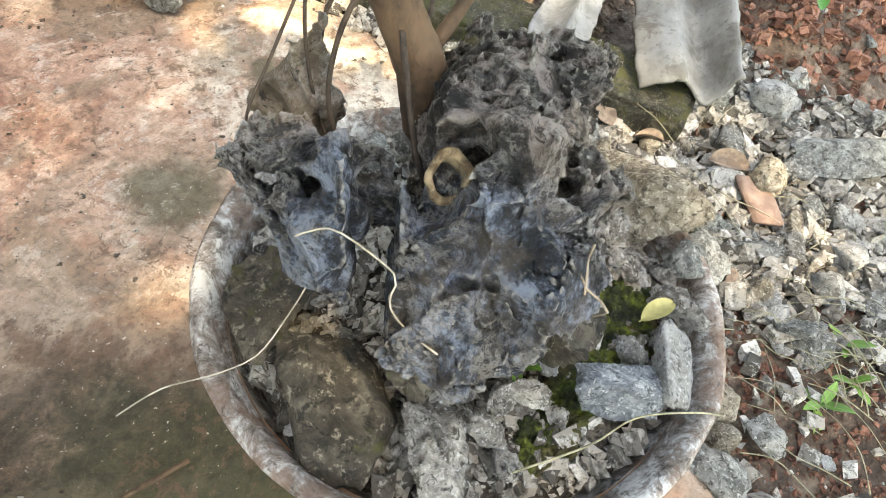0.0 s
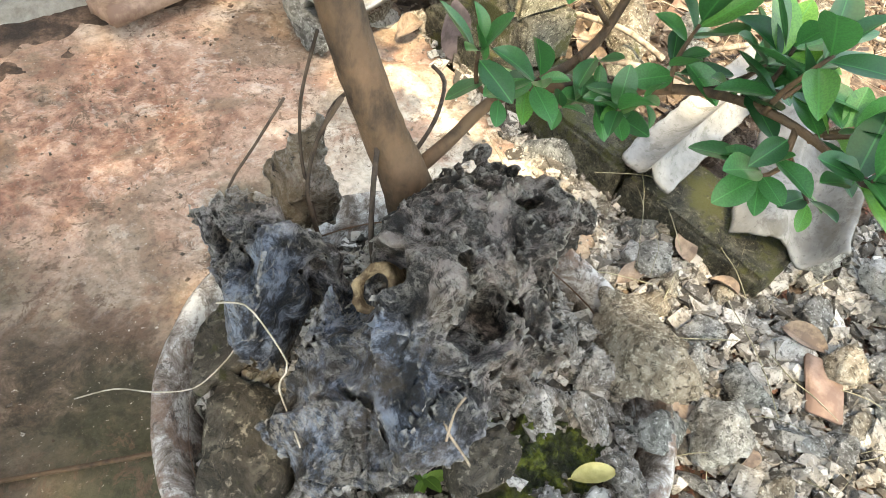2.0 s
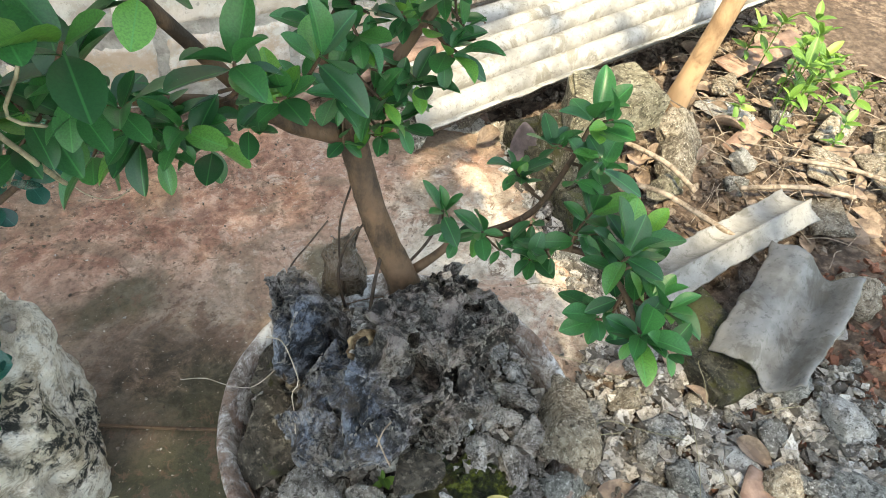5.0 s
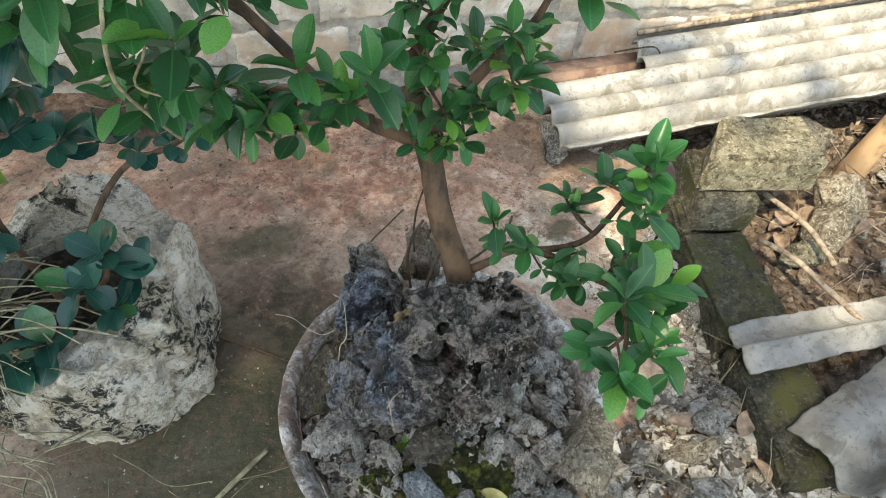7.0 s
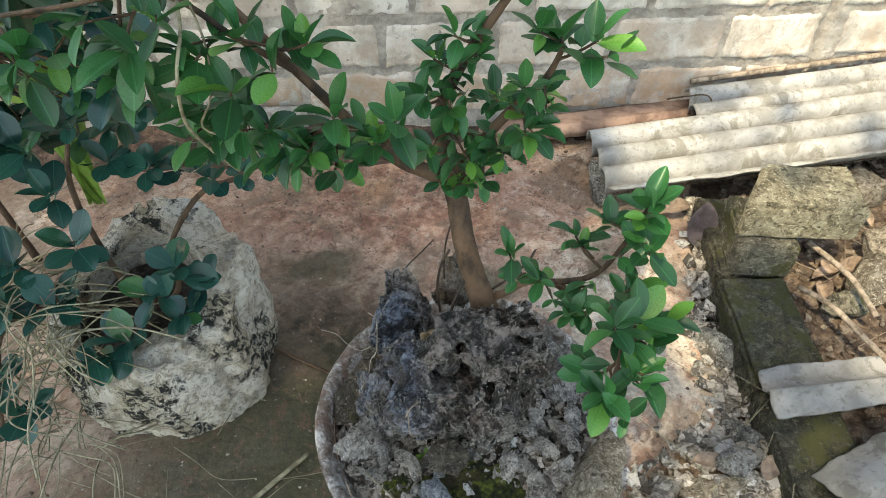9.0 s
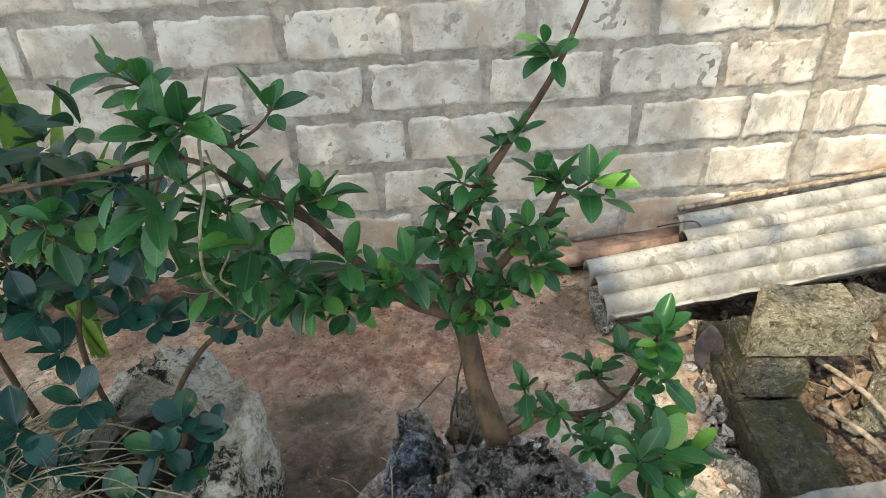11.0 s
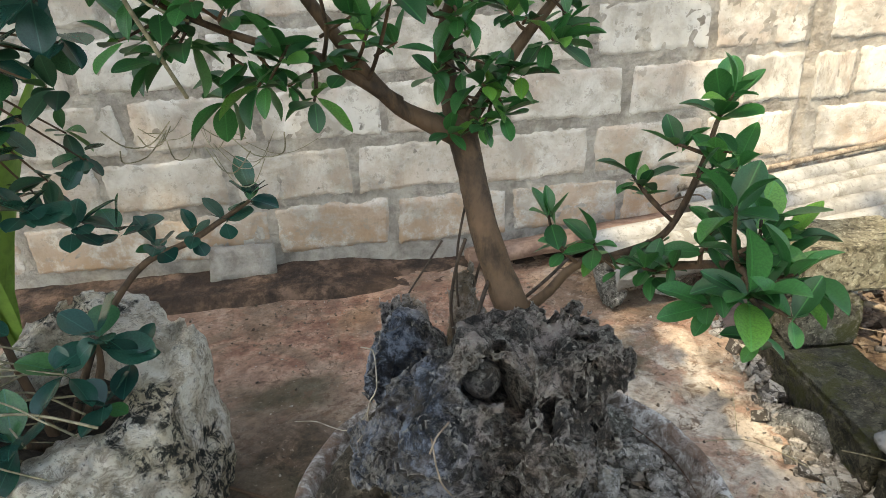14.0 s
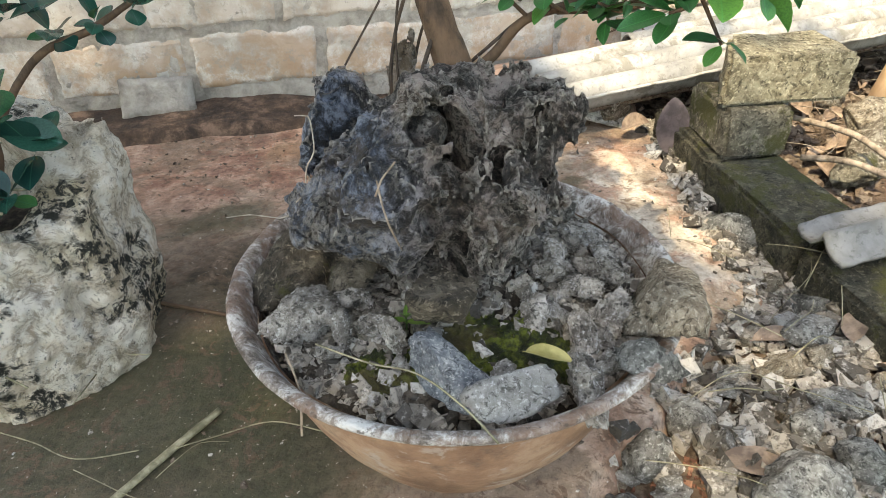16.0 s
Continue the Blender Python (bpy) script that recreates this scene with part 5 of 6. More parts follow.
IN = "in the bonsai bowl"
TUFF = stone_mat("pitted_tuff", (0.10, 0.088, 0.077), (0.36, 0.33, 0.30), (0.64, 0.60, 0.56))
BOULDER = stone_mat("brown_boulder", (0.05, 0.043, 0.034), (0.125, 0.104, 0.08), (0.27, 0.235, 0.19), 0.02, 1.8)
WORDS.update({"pitted_tuff": "rough pitted grey lump of tuff", "brown_boulder": "dark brown worn boulder"})
pr = random.Random(5)
for x, y, z, size, mat, k, sc, turn in (
        (-0.21, 0.065, 0.24, 0.18, BOULDER, 0, (0.95, 0.75, 0.62), (10, -16, 60)),
        (-0.155, 0.185, 0.25, 0.15, BOULDER, 3, (1.05, 0.66, 0.6), (8, 0, 35)),
        (-0.228, -0.06, 0.268, 0.095, TUFF, 15, (1.0, 0.9, 0.9), (0, 0, 20)),
        (-0.155, -0.035, 0.258, 0.045, TUFF, 16, None, None), (-0.135, -0.10, 0.256, 0.045, TUFF, 17, None, None), (-0.18, -0.10, 0.255, 0.05, TUFF, 18, None, None),
        (-0.056, -0.213, 0.268, 0.098, BLUE_STONE, 6, (1.2, 0.72, 0.66), (6, 14, -42)), (0.008, -0.262, 0.262, 0.082, PALE_STONE, 9, (1.2, 0.85, 0.6), (4, 8, 15)),
        (0.105, -0.262, 0.265, 0.08, TUFF, 19, (1, 0.95, 0.85), None), (0.055, -0.245, 0.255, 0.05, TUFF, 20, None, None),
        (0.205, -0.06, 0.285, 0.075, TUFF, 15, None, None), (0.135, -0.175, 0.262, 0.06, TUFF, 16, None, None), (0.185, -0.14, 0.268, 0.06, TUFF, 17, None, None),
        (0.125, -0.055, 0.285, 0.055, TUFF, 18, None, None), (0.155, -0.01, 0.285, 0.055, TUFF, 19, None, None), (0.11, -0.115, 0.27, 0.05, TUFF, 20, None, None),
        (0.075, -0.13, 0.28, 0.05, TUFF, 15, None, None), (0.16, -0.095, 0.278, 0.055, TUFF, 18, None, None), (0.235, -0.02, 0.27, 0.06, TUFF, 20, None, None),
        (0.15, -0.225, 0.258, 0.05, TUFF, 17, None, None), (-0.115, -0.125, 0.258, 0.042, TUFF, 19, None, None), (-0.195, -0.13, 0.25, 0.045, TUFF, 20, None, None),
        (0.245, -0.165, 0.265, 0.21, TAN_STONE, 1, (1.05, 0.55, 0.62), (10, 8, 62)), (0.19, -0.25, 0.25, 0.07, DARK_STONE, 6, None, None),
        (0.22, 0.06, 0.25, 0.09, TUFF, 18, None, None), (0.10, 0.20, 0.25, 0.10, DARK_STONE, 8, None, None), (0.2, 0.15, 0.25, 0.08, GREY_STONE, 2, None, None),
        (-0.135, 0.02, 0.275, 0.11, BOULDER, 16, (1.3, 0.7, 0.8), (20, -20, 30)), (-0.05, -0.135, 0.30, 0.10, BOULDER, 3, (1.0, 0.8, 1.0), (20, 10, 30))):
    stone((x, y, z - (0.022 if mat == TUFF and x > 0.05 else 0)), size, mat, IN, k, sc, turn, pr, "stones in the bowl")
for n in range(48):
    a, d = pr.uniform(0, 6.28), 0.26 * math.sqrt(pr.random())
    x, y = d * math.cos(a), d * math.sin(a)
    if math.hypot(x, y) < 0.09 or (abs(x + 0.01) < 0.11 and -0.25 < y < -0.09 and pr.random() < 0.8):
        continue
    s_ = pr.uniform(0.02, 0.045)
    stone((x, y, fill_z(x, y) + s_ * 0.25), s_, pr.choice((TUFF, TUFF, TUFF, GREY_STONE, PALE_STONE)), IN, pr.choice((15, 16, 17, 18, 19, 20, 5, 7)), None, None, pr, "stones in the bowl")


def in_bowl(x, y, c):
    return (np.hypot(x, y) < 0.276) & ~((np.abs(x) < 0.12) & (y > -0.24) & (y < -0.08) & (c < 0.6))


crumbs("bowl_gravel", scatter(6500, -0.29, 0.29, -0.29, 0.29, 9, in_bowl, fill_height), (0.005, 0.032), GRAVEL, 9, "pale grit and small broken stones in the bowl", "gravel")


def moss_patch(cx, cy, rx, ry, seed):
    """A low cushion of moss with a knobbly top and a ragged outline."""
    def h(p):
        q = p + np.array([cx, cy, 0])
        e = np.hypot(p[:, 0] / rx, p[:, 1] / ry) + 0.9 * fbm(q + seed, 14, 4)
        edge = np.clip((1 - e) * 4, 0, 1)
        return fill_height(q) - 0.012 + edge * (0.022 + 0.012 * np.abs(fbm(q, 45, 3)) + 0.008 * fbm(q, 120, 3)) + np.where(np.hypot(q[:, 0], q[:, 1]) > 0.262, -0.02, 0)
    n = 120
    me = grid_mesh("moss", np.linspace(-rx * 1.3, rx * 1.3, n), np.linspace(-ry * 1.3, ry * 1.3, n), h)
    ob = part("moss", me, MOSS)
    bm = bmesh.new()
    bm.from_mesh(me)
    out = [f for f in bm.faces if math.hypot(f.calc_center_median().x + cx, f.calc_center_median().y + cy) > 0.272]
    bmesh.ops.delete(bm, geom=out, context="FACES")
    bm.to_mesh(me)
    bm.free()
    ob.location = (cx, cy, 0)
    return tagged(ob, "olive green moss cushion on the earth of the bowl", "moss", kind="stuff")


moss_patch(0.0, -0.155, 0.13, 0.065, 1)
moss_patch(0.07, -0.215, 0.07, 0.045, 2)
moss_patch(-0.14, -0.165, 0.05, 0.04, 3)

# ---------------------------------------------------------------- roots, strings and stray stalks
ropes = random.Random(9)


def strand(name, pts, radius, mat, label, category, sides=6, flat=1.0):
    ob = part(name, tube(pts, [radius] * len(pts), sides, 0.15, ropes.randrange(99)), mat)
    return tagged(ob, label, category)


ROOT = bark_mat("dark_root", (0.02, 0.014, 0.011), (0.06, 0.042, 0.032), 2.0)
for pts, rad in (([(-0.03, 0.14, 0.62), (-0.045, 0.16, 0.56), (-0.055, 0.165, 0.49), (-0.05, 0.15, 0.42)], 0.004), ([(-0.02, 0.19, 0.66), (-0.035, 0.2, 0.58), (-0.04, 0.195, 0.5), (-0.035, 0.18, 0.42)], 0.003),
                 ([(0.0, 0.12, 0.56), (-0.02, 0.10, 0.52), (-0.035, 0.08, 0.47), (-0.04, 0.06, 0.42)], 0.005), ([(-0.06, 0.19, 0.60), (-0.09, 0.2, 0.55), (-0.12, 0.21, 0.5), (-0.14, 0.2, 0.46)], 0.0025),
                 ([(0.05, 0.12, 0.52), (0.09, 0.13, 0.545), (0.13, 0.16, 0.56), (0.15, 0.2, 0.55)], 0.004), ([(0.02, 0.17, 0.6), (0.0, 0.2, 0.55), (-0.02, 0.2, 0.47)], 0.0035)):
    strand("root", pts, rad * 0.65, ROOT, "thin brown aerial root hanging beside the trunk", "root")
RIBBON = plain("faded_string", (0.20, 0.175, 0.14), (0.36, 0.325, 0.28), 50, 0.8, 0.2)
strand("string", [(-0.199, 0.108, 0.475), (-0.185, 0.094, 0.479), (-0.179, 0.075, 0.479), (-0.179, 0.024, 0.458), (-0.189, 0.02, 0.443), (-0.194, 0.017, 0.429), (-0.198, -0.003, 0.414), (-0.209, -0.037, 0.42)], 0.0010, RIBBON, "faded thin string caught on the rock", "string")
strand("string", [(-0.187, 0.104, 0.40), (-0.20, 0.12, 0.35), (-0.235, 0.14, 0.30), (-0.27, 0.17, 0.288), (-0.30, 0.21, 0.272), (-0.34, 0.235, 0.258)], 0.0009, RIBBON, "faded string hanging over the rim of the bowl", "string")
strand("stalk", [(-0.093, -0.118, 0.499), (-0.102, -0.118, 0.488), (-0.11, -0.122, 0.481), (-0.119, -0.128, 0.464)], 0.0013, TWIG, "dry stalk leaning on the rock", "stalk")
strand("stalk", [(-0.115, -0.113, 0.488), (-0.114, -0.128, 0.466), (-0.11, -0.153, 0.444), (-0.092, -0.118, 0.381)], 0.0013, TWIG, "dry stalk leaning on the rock", "stalk")


def hollow_stub(radius, bore, length, seed):
    """A short broken pipe of wood, open at one end."""
    sides, rings = 28, []
    bm = bmesh.new()
    for r, z in ((radius * 0.9, -length), (radius * 1.05, -0.3 * length), (radius, 0), (bore * 1.1, 0.002), (bore, -0.25 * length), (bore * 0.7, -0.5 * length), (0.001, -0.55 * length)):
        ring = []
        for s in range(sides):
            a = 2 * math.pi * s / sides
            n = noise.fractal(Vector((math.cos(a) * 1.4, math.sin(a) * 1.4, seed)), 1.0, 2.0, 4)
            ring.append(bm.verts.new((r * (1 + 0.12 * n) * math.cos(a), 1.25 * r * (1 + 0.12 * n) * math.sin(a), z + 0.008 * n * (z > -0.01))))
        rings.append(ring)
    for a, b in zip(rings, rings[1:]):
        for s in range(sides):
            bm.faces.new((a[s], a[(s + 1) % sides], b[(s + 1) % sides], b[s]))
    return smoothed(bm)


STUB = plain("broken_wood", (0.12, 0.078, 0.045), (0.38, 0.285, 0.18), 60, 0.8, 0.8)
ob = part("root_stub", hollow_stub(0.021, 0.0135, 0.06, 2), STUB, rock, "pale tan hollow broken root stub")
ob.matrix_world = Matrix.Translation((-0.078, 0.024, 0.487)) @ Vector((-0.62, -0.2, 0.72)).to_track_quat("Z", "Y").to_matrix().to_4x4()
strand("stalk", [(-0.21, -0.14, 0.275), (-0.15, -0.2, 0.285), (-0.10, -0.235, 0.29), (-0.06, -0.29, 0.285), (-0.03, -0.33, 0.262)], 0.0012, STRAW, "thin dry stalk lying across the bowl", "stalk")
strand("stalk", [(-0.245, -0.165, 0.29), (-0.235, -0.19, 0.25), (-0.24, -0.215, 0.2)], 0.0016, TWIG, "short dry stalk hanging over the rim", "stalk")
strand("stick", [(-0.68, -0.28, 0.008), (-0.53, -0.1, 0.009), (-0.39, 0.04, 0.01)], 0.006, STRAW, "straight dry reed lying on the slab", "stick", 8)
strand("stick", [(-0.29, 0.24, 0.012), (-0.40, 0.30, 0.008), (-0.60, 0.41, 0.006)], 0.004, BARK, "dark thin twig lying on the slab", "stick")


def fallen_leaf(at, size, turn, mat, label, shape=0):
    ob = part("fallen_leaf", LOOSE[shape].copy(), mat)
    ob.matrix_world = pose(*at, *turn) @ Matrix.Diagonal((size, size, size, 1))
    return tagged(ob, label, "leaf", "fallen leaves")


LOOSE = [leaf_mesh(31, 0.40, 0.4, 0.25, 1.0), leaf_mesh(32, 0.5, 0.7, 0.5, 1.0), leaf_mesh(33, 0.56, 0.15, 0.12, 1.0)]
fallen_leaf((0.035, -0.21, 0.272), 0.062, (0, -6, -32), YELLOW_LEAF, "yellowed leaf lying on the moss", 0)
fallen_leaf((0.79, 0.73, 0.0), 0.165, (0, -82, 76), VIOLET_LEAF, "large grey-brown dead leaf standing against a block", 2)
fallen_leaf((0.70, 0.86, 0.03), 0.11, (20, -15, 10), DRY_LEAF, "curled brown dead leaf by the sheets", 1)
lr = random.Random(14)
for n in range(150):
    x, y = (lr.uniform(1.0, 2.5), lr.uniform(0.0, 1.2)) if n > 30 else (lr.uniform(0.3, 1.9), lr.uniform(-0.7, 1.0))
    if x < float(edge_x(y)) or (0.8 < x < 1.3 and y < 0.3):
        continue
    fallen_leaf((x, y, earth_z(x, y) + 0.03), lr.uniform(0.05, 0.12), (lr.uniform(-30, 30), lr.uniform(-25, 10), lr.uniform(0, 360)), DRY_LEAF, "brown curled dead leaf on the rubble", lr.randrange(3))


def straw_heap(name, spots, count, seed, label, mat=None, length=(0.1, 0.3), arch=0.05, radius=0.0009, turn=0.6):
    """Loose thin stalks, as one mesh."""
    r = random.Random(seed)
    whole = bmesh.new()
    for n in range(count):
        x, y, z, spread, way = r.choice(spots)
        a = way + r.gauss(0, turn)
        L = r.uniform(*length)
        p0 = Vector((x + r.gauss(0, spread), y + r.gauss(0, spread), z + r.uniform(0, 0.03)))
        d = Vector((math.cos(a), math.sin(a), 0))
        bend = Vector((-d.y, d.x, 0)) * r.gauss(0, 0.15) * L
        up = r.uniform(0.2, 1.2) * arch
        pts = [p0, p0 + d * L * 0.33 + bend * 0.5 + Vector((0, 0, up * 0.8)), p0 + d * L * 0.66 + bend + Vector((0, 0, up * 0.7)), p0 + d * L + bend * 0.3 + Vector((0, 0, -0.2 * up))]
        piece = tube(pts, [radius * r.uniform(0.6, 1.3)] * 4, 4, 0, 0)
        me = bpy.data.meshes.new("t")
        piece.to_mesh(me)
        piece.free()
        whole.from_mesh(me)
        bpy.data.meshes.remove(me)
    return tagged(part(name, whole, mat or STRAW), label, "dry grass", kind="stuff")


straw_heap("dry_grass", [(0.45, -0.62, 0.0, 0.15, 2.5), (0.3, -0.65, 0.0, 0.12, 1.2), (0.25, -0.75, 0.0, 0.1, 0.6)], 90, 1, "dry straw scattered on bare earth", None, (0.05, 0.16), 0.02)
straw_heap("dry_grass", [(0.7, -0.2, 0.03, 0.2, 0.3), (0.55, 0.0, 0.03, 0.15, 2.7)], 26, 2, "single dry straws lying over the rubble", None, (0.08, 0.3), 0.02)
# ---------------------------------------------------------------- plant in the stone planter
shrub = thing("planter_shrub", "round-leaved dark green shrub growing in the stone planter", "shrub")
qr = random.Random(33)
STEMS = ([(-0.78, 0.36, 0.18), (-0.72, 0.32, 0.28), (-0.66, 0.28, 0.38), (-0.645, 0.27, 0.45)], [(-0.80, 0.37, 0.18), (-0.74, 0.45, 0.34), (-0.64, 0.50, 0.47), (-0.53, 0.515, 0.515), (-0.41, 0.535, 0.58)],
         [(-0.82, 0.36, 0.18), (-0.86, 0.38, 0.4), (-0.88, 0.42, 0.58), (-0.84, 0.46, 0.72)], [(-0.80, 0.33, 0.18), (-0.77, 0.22, 0.28), (-0.755, 0.15, 0.34)], [(-0.84, 0.34, 0.18), (-0.93, 0.28, 0.36), (-0.97, 0.24, 0.5)], [(-0.93, 0.28, 0.36), (-1.02, 0.18, 0.38), (-1.04, 0.08, 0.28), (-1.03, 0.0, 0.2)], [(-0.93, 0.28, 0.36), (-1.03, 0.3, 0.45), (-1.1, 0.3, 0.49)])
for k, st in enumerate(STEMS):
    part("stem", tube(st, [0.011] + [0.007] * (len(st) - 2) + [0.004], 8, 0.1, k), BARK, shrub)
for at, way, n, size in (((-0.645, 0.272, 0.458), (0.1, -0.3, 1), 7, 0.085), ((-0.60, 0.285, 0.40), (0.5, -0.2, 0.8), 6, 0.075), ((-0.69, 0.22, 0.42), (-0.1, -0.5, 0.8), 6, 0.08), ((-0.755, 0.145, 0.35), (0, -0.5, 0.8), 7, 0.085),
                         ((-0.64, 0.22, 0.35), (0.4, -0.5, 0.7), 6, 0.075), ((-0.405, 0.536, 0.595), (0.4, -0.2, 0.9), 8, 0.075), ((-0.46, 0.52, 0.55), (0.2, -0.4, 0.6), 5, 0.06), ((-0.525, 0.512, 0.53), (0, -0.4, 0.9), 6, 0.055), ((-0.60, 0.51, 0.515), (-0.1, -0.4, 0.9), 6, 0.065),
                         ((-0.66, 0.50, 0.56), (0, -0.3, 1), 6, 0.08), ((-0.84, 0.46, 0.73), (0.2, -0.4, 0.9), 7, 0.09), ((-0.78, 0.44, 0.63), (0.5, -0.3, 0.6), 7, 0.09), ((-0.72, 0.47, 0.58), (0.5, -0.3, 0.5), 6, 0.085), ((-0.9, 0.36, 0.6), (-0.2, -0.5, 0.7), 7, 0.09),
                         ((-0.97, 0.24, 0.51), (-0.2, -0.4, 0.9), 7, 0.085), ((-0.9, 0.2, 0.42), (0, -0.5, 0.8), 7, 0.085), ((-0.82, 0.12, 0.33), (0, -0.6, 0.6), 6, 0.08), ((-0.86, 0.3, 0.5), (0.1, -0.5, 0.9), 6, 0.085), ((-0.95, 0.42, 0.68), (-0.3, -0.3, 0.8), 7, 0.09), ((-1.02, 0.2, 0.42), (0.2, -0.4, 0.8), 7, 0.085), ((-1.05, 0.1, 0.3), (0.2, -0.5, 0.8), 7, 0.085), ((-0.98, 0.04, 0.24), (0.3, -0.5, 0.7), 6, 0.08), ((-1.1, 0.3, 0.5), (0.1, -0.4, 0.8), 7, 0.09), ((-1.08, 0.0, 0.2), (0.2, -0.3, 0.8), 6, 0.08)):
    rosette(ROUND, shrub, at, way, n, size, qr, 66)

# ---------------------------------------------------------------- taller shrub beyond the planter
back = thing("garden_shrub", "leafy shrub with shade-darkened drooping leaves beside the wall", "shrub")
BK = ([(-1.35, 0.75, 0.0), (-1.28, 0.66, 0.5), (-1.12, 0.5, 0.85), (-0.85, 0.32, 1.02), (-0.6, 0.2, 1.08)], [(-1.28, 0.66, 0.5), (-1.15, 0.55, 0.7), (-0.98, 0.42, 0.8)], [(-1.12, 0.5, 0.85), (-0.95, 0.42, 1.1), (-0.75, 0.28, 1.24)])
for k, st in enumerate(BK):
    part("stem", tube(st, [0.013] + [0.006] * (len(st) - 2) + [0.003], 8, 0.1, 40 + k), BARK, back)
for k, st in enumerate(BK):
    for n in range((15, 9, 4)[k]):
        f = along(st, qr.uniform(0.4, 1.0))
        f = f + Vector((qr.gauss(0, 0.06), qr.gauss(0, 0.05), qr.gauss(-0.02, 0.05)))
        rosette(SHADED_FICUS if n % 3 else ROUND, back, f, (qr.uniform(-0.6, 0.6), -0.5, qr.uniform(-0.9, 0.6)), 5, qr.uniform(0.06, 0.09), qr, 60)

for at in ((-0.87, 0.55, 0.80), (-1.0, 0.55, 0.62), (-0.72, 0.54, 0.92), (-0.76, 0.55, 0.68), (-0.92, 0.5, 0.72), (-0.82, 0.5, 0.9), (-0.95, 0.6, 0.9), (-0.73, 0.45, 0.88), (-0.66, 0.42, 1.04), (-1.05, 0.5, 0.75), (-0.85, 0.6, 0.7), (-0.8, 0.4, 1.0)):
    for n in range(2):
        f = Vector(at) + Vector((qr.gauss(0, 0.04), qr.gauss(0, 0.03), qr.gauss(0, 0.03)))
        part("twig", tube([along(BK[0], 0.7), f], [0.003, 0.002], 5), BARK, back)
        rosette(ROUND if n else SHADED_FICUS, back, f, (qr.uniform(-0.5, 0.5), -0.6, qr.uniform(-0.8, 0.5)), 6, qr.uniform(0.07, 0.1), qr, 60)
big = [leaf_mesh(61, 0.46, 0.2, 0.3, 0.9)]
big[0].materials.append(WEED)
for at, way in (((-0.80, 0.46, 0.95), (0.9, -0.2, 0.45)), ((-0.82, 0.46, 0.93), (0.75, -0.3, 0.75))):
    put_leaf(big, back, at, way, 0.16, qr)

tall = thing("broad_leaved_plant", "light green plant with long broad leaves by the wall", "plant")


def arched_leaf(root, tip, width, seed):
    """A long leaf that rises from its root and bends over to its tip."""
    a, c = Vector(root), Vector(tip)
    b = a.lerp(c, 0.5) + Vector((0, 0, 0.45 * (c - a).length * 0.5))
    side = (c - a).cross(Vector((0, 0, 1))).normalized()
    vs, fs, n = [], [], 16
    for i in range(n):
        t = i / (n - 1)
        at = a * (1 - t) ** 2 + b * 2 * t * (1 - t) + c * t * t
        half = width * 0.5 * (0.08 + 0.92 * max(0.0, math.sin(math.pi * t ** 0.75)) ** 0.8)
        for j in (-1, -0.5, 0, 0.5, 1):
            vs.append(at + side * half * j + Vector((0, 0, abs(j) * half * 0.35 + 0.004 * math.sin(9 * t + seed))))
    for i in range(n - 1):
        for j in range(4):
            k = i * 5 + j
            fs.append((k, k + 5, k + 6, k + 1))
    me = bpy.data.meshes.new("leaf")
    me.from_pydata([v[:] for v in vs], [], fs)
    me.polygons.foreach_set("use_smooth", np.ones(len(fs), bool))
    return me


for k, (tip, width) in enumerate((((-0.917, 0.98, 0.84), 0.085), ((-0.99, 0.93, 0.74), 0.09), ((-1.02, 1.0, 1.0), 0.10), ((-1.10, 0.9, 1.12), 0.10), ((-1.12, 0.86, 0.9), 0.09), ((-1.42, 0.9, 1.05), 0.1), ((-1.25, 0.75, 0.95), 0.09))):
    part("leaf", arched_leaf((-1.28 + 0.01 * k, 1.02, 0.0), tip, width, k), WEED, tall)

# dry vine and grass
strand("dry_vine", [(-0.35, 0.12, 1.27), (-0.365, 0.10, 1.22), (-0.376, 0.09, 1.18), (-0.372, 0.05, 1.13), (-0.378, 0.01, 1.09), (-0.40, 0.035, 1.0), (-0.385, 0.06, 0.93), (-0.37, 0.10, 0.86)], 0.0026, STRAW, "tan dry vine hanging from the ficus limb", "vine")
strand("dry_vine", [(-0.37, 0.09, 1.17), (-0.35, 0.06, 1.10), (-0.36, 0.05, 1.03), (-0.385, 0.05, 0.98), (-0.34, 0.06, 0.95)], 0.0018, STRAW, "thin dry vine tangled in the ficus", "vine")
straw_heap("dry_grass", [(-0.40, 0.36, 0.72, 0.03, -0.6), (-0.44, 0.36, 0.76, 0.03, -1.2)], 16, 3, "dry straws caught in the tree", None, (0.08, 0.16), -0.05)
straw_heap("dry_grass", [(-1.1, 0.2, 0.18, 0.06, -0.2), (-1.05, 0.1, 0.22, 0.07, -0.9), (-1.1, 0.28, 0.34, 0.06, -0.4), (-1.0, 0.05, 0.14, 0.06, -0.8), (-1.2, 0.5, 0.2, 0.08, -0.6), (-0.96, 0.24, 0.3, 0.05, -1.1), (-0.95, 0.02, 0.1, 0.08, -0.4), (-1.0, 0.2, 0.40, 0.05, -0.7), (-0.94, 0.13, 0.34, 0.04, -0.3)], 170, 4, "heap of dry grass stalks over the stone planter", None, (0.10, 0.32), 0.05, 0.0018, 1.6)
straw_heap("dry_grass", [(-0.62, 0.05, 0.006, 0.06, -0.6), (-0.5, -0.05, 0.006, 0.05, 0.2), (-0.8, 0.0, 0.006, 0.08, -0.3)], 9, 5, "loose dry stalks on the slab", None, (0.1, 0.3), 0.01)

